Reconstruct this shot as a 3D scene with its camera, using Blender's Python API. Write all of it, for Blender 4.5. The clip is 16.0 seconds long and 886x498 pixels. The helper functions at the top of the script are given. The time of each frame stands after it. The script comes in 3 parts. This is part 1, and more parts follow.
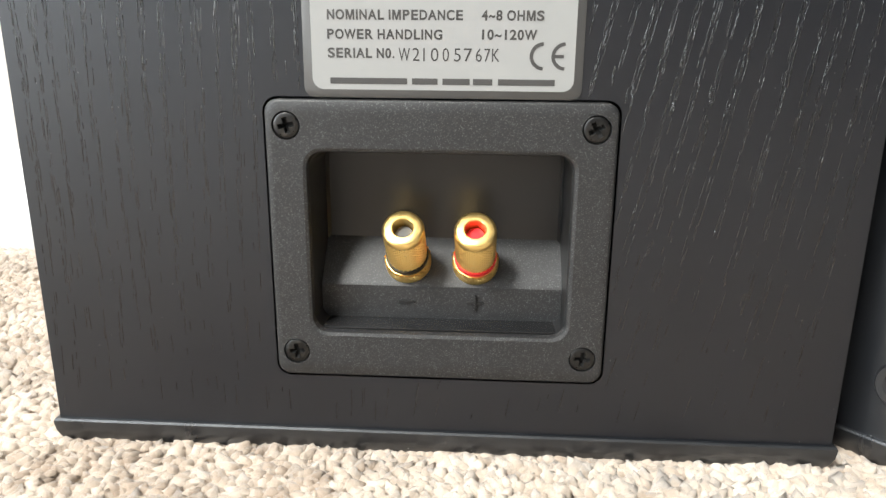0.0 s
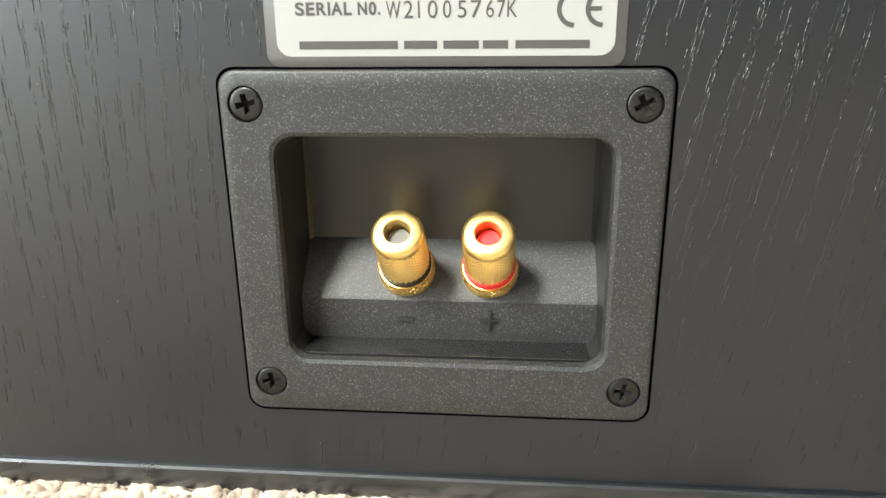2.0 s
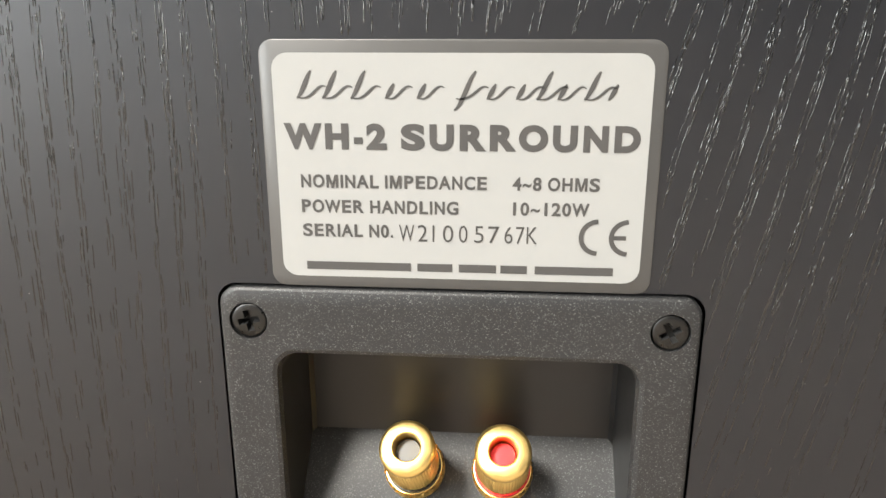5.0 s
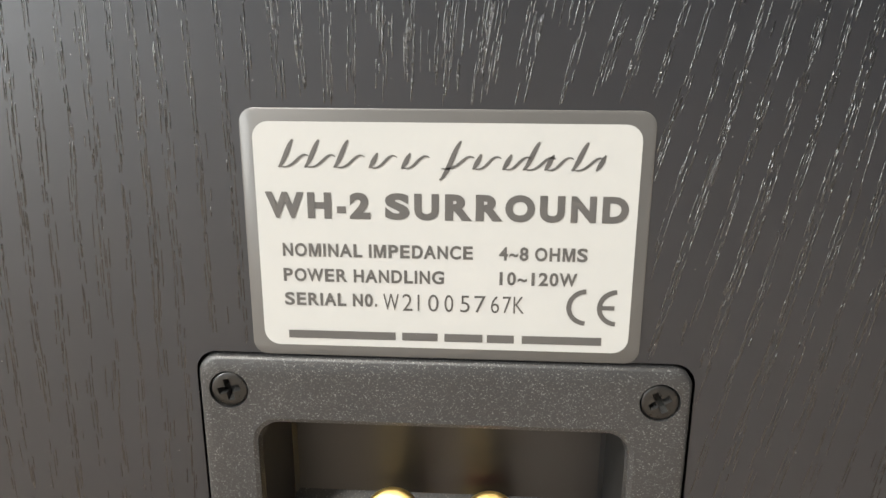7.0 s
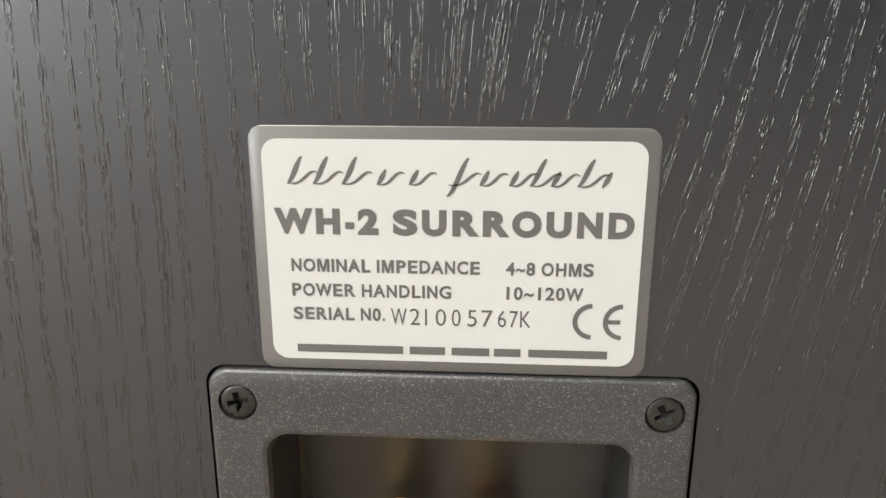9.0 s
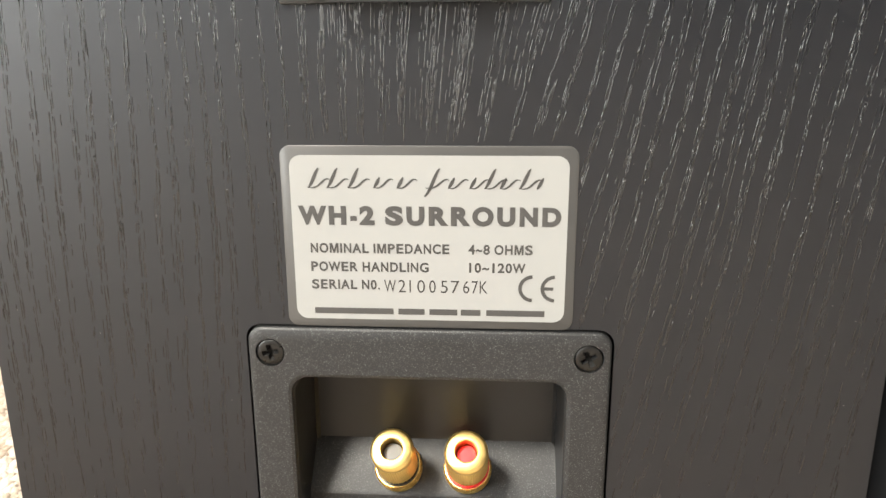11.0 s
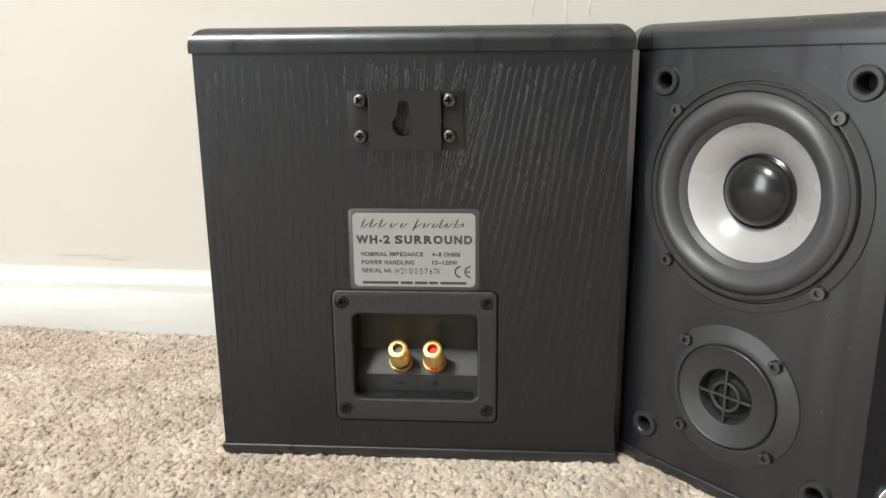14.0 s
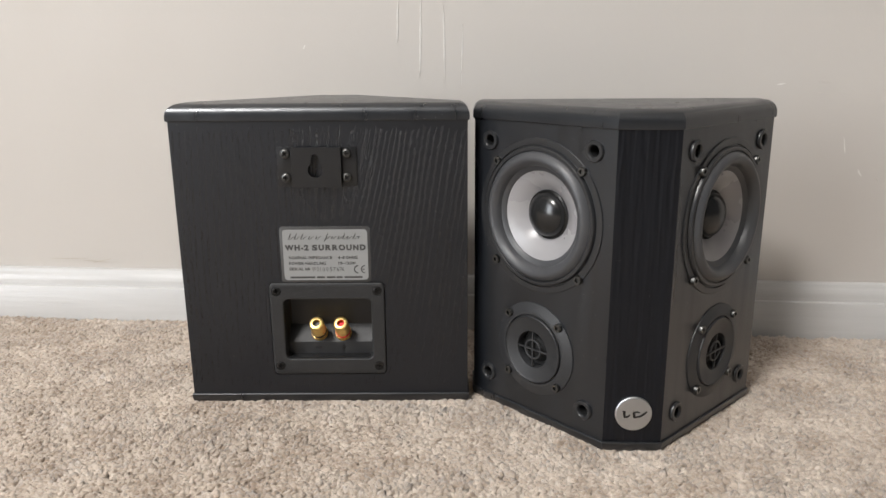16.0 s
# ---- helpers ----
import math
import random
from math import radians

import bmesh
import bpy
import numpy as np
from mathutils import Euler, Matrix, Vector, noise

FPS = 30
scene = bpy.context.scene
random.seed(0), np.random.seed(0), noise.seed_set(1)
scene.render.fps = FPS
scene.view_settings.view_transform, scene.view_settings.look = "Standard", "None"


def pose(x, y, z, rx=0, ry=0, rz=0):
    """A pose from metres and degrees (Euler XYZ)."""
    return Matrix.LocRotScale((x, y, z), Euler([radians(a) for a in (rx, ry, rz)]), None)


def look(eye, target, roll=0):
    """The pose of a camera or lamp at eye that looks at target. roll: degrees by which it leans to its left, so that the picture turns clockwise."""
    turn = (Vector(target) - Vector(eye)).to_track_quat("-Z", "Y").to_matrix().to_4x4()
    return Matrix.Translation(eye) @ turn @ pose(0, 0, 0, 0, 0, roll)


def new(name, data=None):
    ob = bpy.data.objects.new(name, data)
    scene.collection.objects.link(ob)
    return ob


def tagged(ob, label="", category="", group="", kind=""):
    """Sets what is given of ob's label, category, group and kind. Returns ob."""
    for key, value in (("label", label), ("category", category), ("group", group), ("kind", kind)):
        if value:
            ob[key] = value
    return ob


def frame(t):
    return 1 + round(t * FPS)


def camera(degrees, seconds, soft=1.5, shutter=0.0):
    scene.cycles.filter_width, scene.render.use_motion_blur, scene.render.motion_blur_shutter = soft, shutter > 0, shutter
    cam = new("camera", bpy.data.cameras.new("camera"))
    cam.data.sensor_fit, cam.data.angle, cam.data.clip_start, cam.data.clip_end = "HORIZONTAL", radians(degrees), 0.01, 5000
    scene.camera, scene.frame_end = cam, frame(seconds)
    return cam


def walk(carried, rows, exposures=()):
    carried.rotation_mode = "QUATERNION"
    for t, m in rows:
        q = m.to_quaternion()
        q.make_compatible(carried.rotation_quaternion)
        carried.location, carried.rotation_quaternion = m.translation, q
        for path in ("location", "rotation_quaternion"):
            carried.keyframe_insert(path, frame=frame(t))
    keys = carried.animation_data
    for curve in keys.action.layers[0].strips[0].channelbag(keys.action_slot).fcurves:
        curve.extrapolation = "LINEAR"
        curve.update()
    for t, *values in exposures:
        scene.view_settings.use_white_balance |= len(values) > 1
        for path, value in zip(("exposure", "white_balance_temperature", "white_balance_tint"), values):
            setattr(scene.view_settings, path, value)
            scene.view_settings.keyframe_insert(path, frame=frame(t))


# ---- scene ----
import functools

# camera: seconds, x, y, z, yaw, pitch, roll
cam = camera(61.75, 16.0, soft=1.5)
ROWS = [
    (0.0, 0.0118, -0.1890, 0.1178, 3.25, -16.34, 0.47),
    (0.5, 0.0102, -0.1668, 0.1135, 4.39, -17.54, 0.11),
    (1.0, 0.0092, -0.1545, 0.1119, 4.71, -18.28, -0.21),
    (1.5, 0.0094, -0.1494, 0.1141, 4.12, -18.70, -0.43),
    (2.0, 0.0135, -0.1473, 0.1145, 5.21, -18.78, -0.64),
    (2.5, 0.0150, -0.1477, 0.1174, 5.58, -19.21, -0.81),
    (3.0, 0.0166, -0.1476, 0.1158, 5.78, -19.08, -0.78),
    (3.5, 0.0180, -0.1485, 0.1168, 5.72, -19.25, -0.61),
    (4.0, 0.0168, -0.1503, 0.1268, 5.62, -18.46, -0.33),
    (4.5, 0.0126, -0.1411, 0.1400, 5.23, -17.18, -0.13),
    (5.0, 0.0082, -0.1293, 0.1476, 4.65, -16.43, -0.02),
    (7.5, 0.0081, -0.1235, 0.1578, 3.61, -15.65, 0.18),
    (8.0, 0.0064, -0.1232, 0.1589, 3.71, -15.69, 0.14),
    (10.5, 0.0093, -0.1379, 0.1650, 3.11, -16.19, -0.03),
    (11.0, 0.0154, -0.1702, 0.1671, 3.85, -14.92, -0.28),
    (11.5, 0.0224, -0.2005, 0.1657, 4.87, -13.83, -0.44),
    (12.0, 0.0318, -0.2271, 0.1630, 5.84, -12.98, -0.81),
    (12.5, 0.0329, -0.2587, 0.1650, 5.49, -12.43, -0.42),
    (13.0, 0.0363, -0.2927, 0.1799, 4.78, -13.43, -0.31),
    (13.5, 0.0381, -0.3329, 0.1960, 4.59, -13.27, -0.39),
    (14.0, 0.0427, -0.3809, 0.2196, 4.02, -13.97, -0.50),
    (14.5, 0.0507, -0.4257, 0.2293, 3.31, -14.19, -0.56),
    (15.0, 0.0675, -0.4672, 0.2408, 2.72, -14.27, -0.56),
    (15.5, 0.0860, -0.5097, 0.2568, 1.92, -14.48, -0.56),
    (16.0, 0.0946, -0.5507, 0.2740, 0.37, -14.86, -0.44),
]
EXPOSURES = [(0.0, 1.12, 6300, 7), (1.5, 1.66, 6450, 2), (4.0, 1.62, 6500, 3), (5.0, 1.46, 6650, 8), (10.5, 1.46, 6700, 8), (11.5, 1.36, 7150, 8), (12.5, 1.04, 7500, 5), (13.5, 0.66, 7000, 4), (14.5, 0.28, 6250, 9), (16.0, 0.08, 6350, 11)]
walk(cam, [(t, pose(x, y, z, 90 + pitch, 0, yaw) @ pose(0, 0, 0, 0, 0, roll)) for t, x, y, z, yaw, pitch, roll in ROWS], EXPOSURES)

# ---------------------------------------------------------------- light
world = bpy.data.worlds.new("sky")
scene.world = world
world.use_nodes = True
wn = world.node_tree
sky = wn.nodes.new("ShaderNodeTexSky")
sky.sky_type, sky.sun_disc = "NISHITA", False
sky.sun_elevation, sky.sun_rotation = radians(38), radians(200)
wn.links.new(sky.outputs[0], wn.nodes["Background"].inputs[0])
wn.nodes["Background"].inputs[1].default_value = 0.1

# the room is turned a little against the loudspeakers
ROOM = pose(0, 0.172, 0, 0, 0, -5.03)
WX0, WX1, WY0, WZ = -2.4, 2.0, -4.0, 2.5          # room's inner faces; the north wall is y = 0.014 in its frame
WIN_Y0, WIN_Y1, WIN_Z0, WIN_Z1 = -3.60, -1.80, 0.06, 2.20       # glazed door in the west wall
RW_X0, RW_X1, RW_Y0, RW_Y1 = -1.25, -0.60, -2.25, -1.60          # roof window, unseen and assumed


def area_lamp(name, m, w, h, watts, colour):
    lamp = bpy.data.lights.new(name, "AREA")
    lamp.shape, lamp.size, lamp.size_y, lamp.energy, lamp.color = "RECTANGLE", w, h, watts, colour
    ob = new(name, lamp)
    ob.matrix_world = m
    return ob


area_lamp("west_daylight", ROOM @ look((WX0 - 0.06, (WIN_Y0 + WIN_Y1) / 2, (WIN_Z0 + WIN_Z1) / 2), (0, (WIN_Y0 + WIN_Y1) / 2, 0.9)),
          WIN_Y1 - WIN_Y0 - 0.1, WIN_Z1 - WIN_Z0 - 0.1, 90.0, (0.95, 0.97, 0.98))
# added lamp: shadows point to the upper left, its opening is assumed
area_lamp("assumed_roof_daylight", ROOM @ look(((RW_X0 + RW_X1) / 2, (RW_Y0 + RW_Y1) / 2, WZ + 0.06), (0, 0, 0)),
          RW_X1 - RW_X0 - 0.06, RW_Y1 - RW_Y0 - 0.06, 90.0, (1.0, 0.965, 0.91))

# ---------------------------------------------------------------- materials


class Mat:
    """A node material with a few short-hands."""

    def __init__(self, name, base, rough=0.5, metal=0.0, **kw):
        self.m = bpy.data.materials.new(name)
        self.m.use_nodes = True
        self.t = self.m.node_tree
        self.b = self.t.nodes["Principled BSDF"]
        self.b.inputs["Base Color"].default_value = (*base, 1)
        self.b.inputs["Roughness"].default_value = rough
        self.b.inputs["Metallic"].default_value = metal
        for k, v in kw.items():
            self.b.inputs[k.replace("_", " ")].default_value = v

    def node(self, kind, **kw):
        n = self.t.nodes.new(kind)
        for k, v in kw.items():
            n.inputs[k.replace("_", " ")].default_value = v
        return n

    def link(self, a, b):
        self.t.links.new(a, b)

    def coords(self, scale=(1, 1, 1)):
        c = self.node("ShaderNodeTexCoord")
        mp = self.node("ShaderNodeMapping")
        mp.inputs["Scale"].default_value = scale
        self.link(c.outputs["Object"], mp.inputs["Vector"])
        return mp.outputs["Vector"]

    def noise(self, vec, scale, detail=3.0, rough=0.55, distort=0.0):
        n = self.node("ShaderNodeTexNoise", Scale=scale, Detail=detail, Roughness=rough, Distortion=distort)
        self.link(vec, n.inputs["Vector"])
        return n.outputs["Fac"]

    def ramp(self, fac, stops):
        r = self.node("ShaderNodeValToRGB")
        el = r.color_ramp.elements
        while len(el) < len(stops):
            el.new(0.5)
        for e, (p, c) in zip(el, stops):
            e.position = p
            e.color = (c, c, c, 1) if isinstance(c, (int, float)) else (*c, 1)
        self.link(fac, r.inputs["Fac"])
        return r.outputs["Color"]

    def math(self, op, a, b=None):
        n = self.node("ShaderNodeMath")
        n.operation = op
        for i, v in enumerate((a, b)):
            if v is None:
                continue
            if isinstance(v, (int, float)):
                n.inputs[i].default_value = v
            else:
                self.link(v, n.inputs[i])
        return n.outputs[0]

    def mix(self, fac, a, b):
        n = self.node("ShaderNodeMixRGB")
        if isinstance(fac, (int, float)):
            n.inputs[0].default_value = fac
        else:
            self.link(fac, n.inputs[0])
        for i, v in ((1, a), (2, b)):
            if isinstance(v, tuple):
                n.inputs[i].default_value = (*v, 1)
            else:
                self.link(v, n.inputs[i])
        return n.outputs[0]

    def bump(self, height, strength, distance, onto=None):
        n = self.node("ShaderNodeBump", Strength=strength, Distance=distance)
        self.link(height, n.inputs["Height"])
        if onto is not None:
            self.link(onto, n.inputs["Normal"])
        self.link(n.outputs["Normal"], self.b.inputs["Normal"])
        return n.outputs["Normal"]

    def dust(self, base, size=260.0, cut=0.045, amount=0.25):
        """Sparse pale specks of dust over a colour."""
        vo = self.node("ShaderNodeTexVoronoi", Scale=size)
        self.link(self.coords(), vo.inputs["Vector"])
        near = self.math("LESS_THAN", vo.outputs["Distance"], cut)
        sep = self.node("ShaderNodeSeparateColor")
        self.link(vo.outputs["Color"], sep.inputs[0])
        few = self.math("LESS_THAN", sep.outputs[0], 0.12)
        return self.mix(self.math("MULTIPLY", self.math("MULTIPLY", near, few), amount), base, (0.8, 0.78, 0.74))

    def colour(self, out):
        self.link(out, self.b.inputs["Base Color"])

    def rough(self, out):
        self.link(out, self.b.inputs["Roughness"])


def black_ash(name, gloss, ribs=0.0):
    """Black-stained ash veneer: satin lacquer over a faint upright figure; the open pores are built as relief."""
    k = Mat(name, (0.004, 0.004, 0.005), 0.25)
    v = k.coords()
    figure = k.noise(k.coords((160, 160, 7)), 1.0, 3.0)
    fine = k.noise(k.coords((2600, 2600, 420)), 1.0, 2.0)
    big = k.noise(v, 16.0, 3.0)
    height = k.math("ADD", k.math("MULTIPLY", figure, 1.5), fine)
    normal = k.bump(height, 0.35, 0.00003)
    if ribs:
        wave = k.noise(k.coords((210, 210, 16)), 1.0, 1.0, 0.4, 0.3)
        k.bump(wave, ribs, 0.0020, normal)
    col = k.mix(figure, (0.0014, 0.0020, 0.0038), (0.0028, 0.0038, 0.0066))
    k.colour(k.dust(col, 520.0, 0.055, 0.3))
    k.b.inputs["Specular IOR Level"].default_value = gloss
    # cool tint put into the sheen against the carpet's warm reflection
    k.b.inputs["Specular Tint"].default_value = (0.94, 0.96, 1.0, 1)
    k.rough(k.ramp(k.math("ADD", k.math("MULTIPLY", big, 0.6), k.math("MULTIPLY", fine, 0.3)), [(0.2, 0.37), (0.8, 0.45)]))
    return k.m


def lacquered_pores():
    """Thick glossy lacquer that beads along the open pores."""
    k = Mat("lacquered_ash_pores", (0.003, 0.0032, 0.004), 0.2)
    v = k.coords()
    n = k.noise(v, 900.0, 2.0)
    k.colour(k.mix(n, (0.0018, 0.002, 0.0026), (0.0040, 0.0042, 0.0050)))
    k.rough(k.ramp(n, [(0.3, 0.18), (0.7, 0.28)]))
    k.b.inputs["Specular IOR Level"].default_value = 0.74
    return k.m


def satin(name, base, r0, r1, grain=1800.0, relief=0.12, dist=0.0002, dusty=False):
    """Satin black paint or vinyl with faint dust and unevenness."""
    k = Mat(name, base, r0)
    v = k.coords()
    fine = k.noise(v, grain, 2.0)
    big = k.noise(k.coords((75, 75, 5)), 1.0, 4.0) if dusty else k.noise(v, 22.0, 4.0)
    k.rough(k.ramp(big, [(0.3, r0), (0.7, r1)]))
    c2 = tuple(c * 1.5 + 0.002 for c in base)
    k.colour(k.dust(k.mix(big, base, c2), 380.0, 0.08, 0.35) if dusty else k.mix(big, base, c2))
    k.b.inputs["Specular IOR Level"].default_value = 0.6 if not dusty else 0.95
    # dusty finishes get a cooled reflection colour, as the veneer does
    k.b.inputs["Specular Tint"].default_value = (0.94, 0.965, 1.0, 1) if dusty else (1, 1, 1, 1)
    k.bump(fine, relief, dist)
    return k.m


def speckled(name, base, spark):
    """Moulded plastic with a spark-eroded texture; tiny glints are pale specks in its colour."""
    k = Mat(name, base, 0.42)
    v = k.coords()
    n1 = k.noise(v, 3300.0, 2.0, 0.6)
    n2 = k.noise(v, 2600.0, 2.0, 0.5)
    big = k.noise(v, 60.0, 3.0)
    k.b.inputs["Specular IOR Level"].default_value = 0.6
    k.bump(k.math("ADD", n1, n2), 0.5, 0.00009)
    k.colour(k.mix(k.ramp(n1, [(0.58, 0.0), (0.68, 1.0)]), k.mix(big, base, tuple(c * 1.4 for c in base)), spark))
    k.rough(k.ramp(big, [(0.3, 0.46), (0.7, 0.56)]))
    return k.m


def metal(name, base, rough, scale=900.0, relief=0.1):
    k = Mat(name, base, rough, 1.0)
    v = k.coords()
    n = k.noise(v, scale, 3.0)
    k.rough(k.ramp(n, [(0.3, max(0.05, rough - 0.08)), (0.7, rough + 0.1)]))
    k.bump(n, relief, 0.0002)
    return k.m


def plain(name, base, rough, var=0.15, scale=120.0, relief=0.06):
    k = Mat(name, base, rough)
    v = k.coords()
    n = k.noise(v, scale, 4.0)
    k.colour(k.mix(n, tuple(c * (1 - var) for c in base), tuple(min(1, c * (1 + var)) for c in base)))
    k.bump(n, relief, 0.0002)
    return k.m


def wall_paint():
    k = Mat("magnolia_wall_paint", (0.74, 0.71, 0.66), 0.62)
    v = k.coords()
    big = k.noise(v, 3.0, 4.0)
    roller = k.noise(v, 380.0, 3.0, 0.6)
    patch = k.noise(v, 14.0, 3.0)
    k.colour(k.mix(big, (0.53, 0.497, 0.458), (0.58, 0.548, 0.510)))
    k.rough(k.ramp(patch, [(0.3, 0.5), (0.7, 0.7)]))
    k.bump(k.math("ADD", k.math("MULTIPLY", roller, 0.25), patch), 0.25, 0.0012)
    return k.m


def gloss_white():
    k = Mat("white_gloss_woodwork", (0.82, 0.80, 0.76), 0.28)
    v = k.coords((1, 14, 14))
    n = k.noise(v, 14.0, 4.0)
    fine = k.noise(k.coords((1, 12, 12)), 130.0, 3.0)
    k.colour(k.mix(n, (0.49, 0.482, 0.468), (0.58, 0.572, 0.558)))
    k.bump(k.math("ADD", n, k.math("MULTIPLY", fine, 0.3)), 0.3, 0.0010)
    return k.m


def carpet_mat(name, per_tuft):
    k = Mat(name, (0.5, 0.43, 0.35), 0.95)
    v = k.coords()
    big = k.noise(v, 17.0, 3.0)
    mid = k.noise(v, 150.0, 2.0)
    fine = k.noise(v, 2600.0, 2.0)
    a = k.mix(k.ramp(k.math("ADD", k.math("MULTIPLY", big, 0.6), k.math("MULTIPLY", mid, 0.4)), [(0.40, 0.0), (0.60, 1.0)]), (0.285, 0.216, 0.160), (0.65, 0.562, 0.474))
    if per_tuft:
        geo = k.node("ShaderNodeNewGeometry")
        t = k.ramp(geo.outputs["Random Per Island"], [(0.0, (0.32, 0.246, 0.184)), (0.35, (0.44, 0.353, 0.276)), (0.7, (0.53, 0.444, 0.358)), (1.0, (0.68, 0.595, 0.505))])
    else:
        t = k.ramp(mid, [(0.3, (0.36, 0.295, 0.235)), (0.7, (0.48, 0.415, 0.345))])
    k.colour(k.mix(0.4, a, t))
    k.bump(k.math("ADD", fine, mid) if not per_tuft else fine, 0.6, 0.0006 if per_tuft else 0.004)
    k.b.inputs["Sheen Weight"].default_value = 0.4
    return k.m


M = dict(
    ash=black_ash("black_ash_veneer", 0.76),
    # same veneer with ribs, its sheen turned down to shade the front strip
    ribbed_ash=black_ash("ribbed_black_ash_dimmed", 0.42, 0.8),
    pores=lacquered_pores(),
    cap=satin("black_vinyl_cap", (0.0075, 0.0082, 0.0096), 0.26, 0.36, 1800.0, 0.12, 0.0002, True),
    baffle=satin("black_baffle_paint", (0.0042, 0.0050, 0.0066), 0.25, 0.42, 1300.0, 0.25, 0.0002, True),
    plate=speckled("textured_black_plastic", (0.0085, 0.0088, 0.0094), (0.10, 0.10, 0.10)),
    well=satin("smooth_black_plastic", (0.007, 0.007, 0.0072), 0.34, 0.42, 1500.0, 0.05, 0.0001),
    tray=satin("glossy_black_plastic", (0.010, 0.010, 0.0106), 0.16, 0.24, 1500.0, 0.03, 0.0001),
    tweeter=satin("black_tweeter_plastic", (0.018, 0.0186, 0.020), 0.42, 0.54, 1600.0, 0.2),
    dark=plain("black_dome_and_hole_shade", (0.004, 0.004, 0.004), 0.8),
    rubber=satin("black_butyl_rubber", (0.044, 0.045, 0.048), 0.36, 0.48, 700.0, 0.08),
    basket=satin("black_coated_steel", (0.016, 0.0167, 0.018), 0.26, 0.36, 1200.0, 0.15),
    cone=satin("silver_grey_cone", (0.25, 0.243, 0.247), 0.24, 0.32, 900.0, 0.05),
    dome=satin("glossy_black_dome", (0.010, 0.010, 0.010), 0.20, 0.27, 500.0, 0.02),
    screw=metal("blackened_steel", (0.05, 0.05, 0.05), 0.34),
    nickel=metal("dull_nickel", (0.13, 0.13, 0.125), 0.36),
    gold=metal("gold_plating", (1.0, 0.72, 0.27), 0.36, 600.0, 0.05),
    red=plain("red_plastic", (0.75, 0.02, 0.03), 0.35),
    black=plain("black_plastic", (0.012, 0.012, 0.012), 0.35),
    grey_plug=plain("grey_plastic_plug", (0.10, 0.10, 0.10), 0.4),
    label=plain("silver_white_foil", (0.28, 0.283, 0.278), 0.42, 0.04, 30.0, 0.02),
    border=plain("grey_label_border", (0.062, 0.0605, 0.059), 0.38, 0.1, 60.0, 0.02),
    ink=plain("dark_grey_ink", (0.05, 0.048, 0.047), 0.5, 0.1),
    alu=metal("brushed_aluminium", (0.60, 0.62, 0.64), 0.36, 300.0, 0.08),
    bracket=satin("black_painted_steel", (0.0075, 0.0076, 0.0082), 0.30, 0.40, 900.0, 0.15),
    wall=wall_paint(),
    # for walls out of view, dark so that reflections and bounce stay dim
    far_wall=plain("dark_unseen_wall", (0.10, 0.105, 0.112), 0.7, 0.06, 3.0),
    gloss=gloss_white(),
    pile=carpet_mat("beige_carpet_pile", True),
    backing=carpet_mat("beige_carpet", False),
    ceiling=plain("white_ceiling_paint", (0.80, 0.79, 0.77), 0.8),
    scuff=plain("chipped_paint", (0.70, 0.68, 0.64), 0.5),
    graze=plain("grey_graze_mark", (0.555, 0.52, 0.478), 0.6),
    stain=plain("brown_paint_stain", (0.50, 0.455, 0.39), 0.7),
)

# ---------------------------------------------------------------- mesh helpers


def mesh_of(bm, name, mat, smooth=40):
    me = bpy.data.meshes.new(name)
    bm.normal_update()
    bm.to_mesh(me)
    bm.free()
    for k in (mat if isinstance(mat, tuple) else (mat,)):
        me.materials.append(M[k])
    if smooth:
        me.polygons.foreach_set("use_smooth", [True] * len(me.polygons))
        me.set_sharp_from_angle(angle=radians(smooth))
    return me


def part(name, bm, mat, parent, label="", m=None, smooth=40):
    """Links a bmesh as one mesh object under a thing or a part."""
    me = bm if isinstance(bm, bpy.types.Mesh) else mesh_of(bm, name, mat, smooth)
    ob = new(name, me)
    ob.parent = parent
    if m is not None:
        ob.matrix_basis = m
    return tagged(ob, label)


def structure(name, bm, mat, m, label="", smooth=30):
    ob = new(name, mesh_of(bm, name, mat, smooth))
    ob.matrix_world = m
    return tagged(ob, label, kind="structure")


def box(x0, x1, y0, y1, z0, z1, bevel=0.0, bm=None):
    own = bm is None
    bm = bm or bmesh.new()
    r = bmesh.ops.create_cube(bm, size=1, matrix=Matrix.LocRotScale(((x0 + x1) / 2, (y0 + y1) / 2, (z0 + z1) / 2), None, (x1 - x0, y1 - y0, z1 - z0)))
    if bevel:
        edges = list({e for v in r["verts"] for e in v.link_edges})
        bmesh.ops.bevel(bm, geom=edges, offset=bevel, segments=2, profile=0.6, affect="EDGES")
    return bm


def skin(rings, closed=True, cap0=False, cap1=False, bm=None):
    """Joins rings of equal count with quads."""
    bm = bm or bmesh.new()
    vs = [[bm.verts.new(p) for p in r] for r in rings]
    n = len(rings[0])
    for a, b in zip(vs, vs[1:]):
        for i in range(n if closed else n - 1):
            j = (i + 1) % n
            bm.faces.new((a[i], a[j], b[j], b[i]))
    if cap0:
        bm.faces.new(vs[0][::-1])
    if cap1:
        bm.faces.new(vs[-1])
    bmesh.ops.recalc_face_normals(bm, faces=bm.faces)
    return bm


def circle(r, y, n, cx=0.0, cz=0.0, turn=0.0):
    return [(cx + r * math.cos(turn + 2 * math.pi * i / n), y, cz + r * math.sin(turn + 2 * math.pi * i / n)) for i in range(n)]


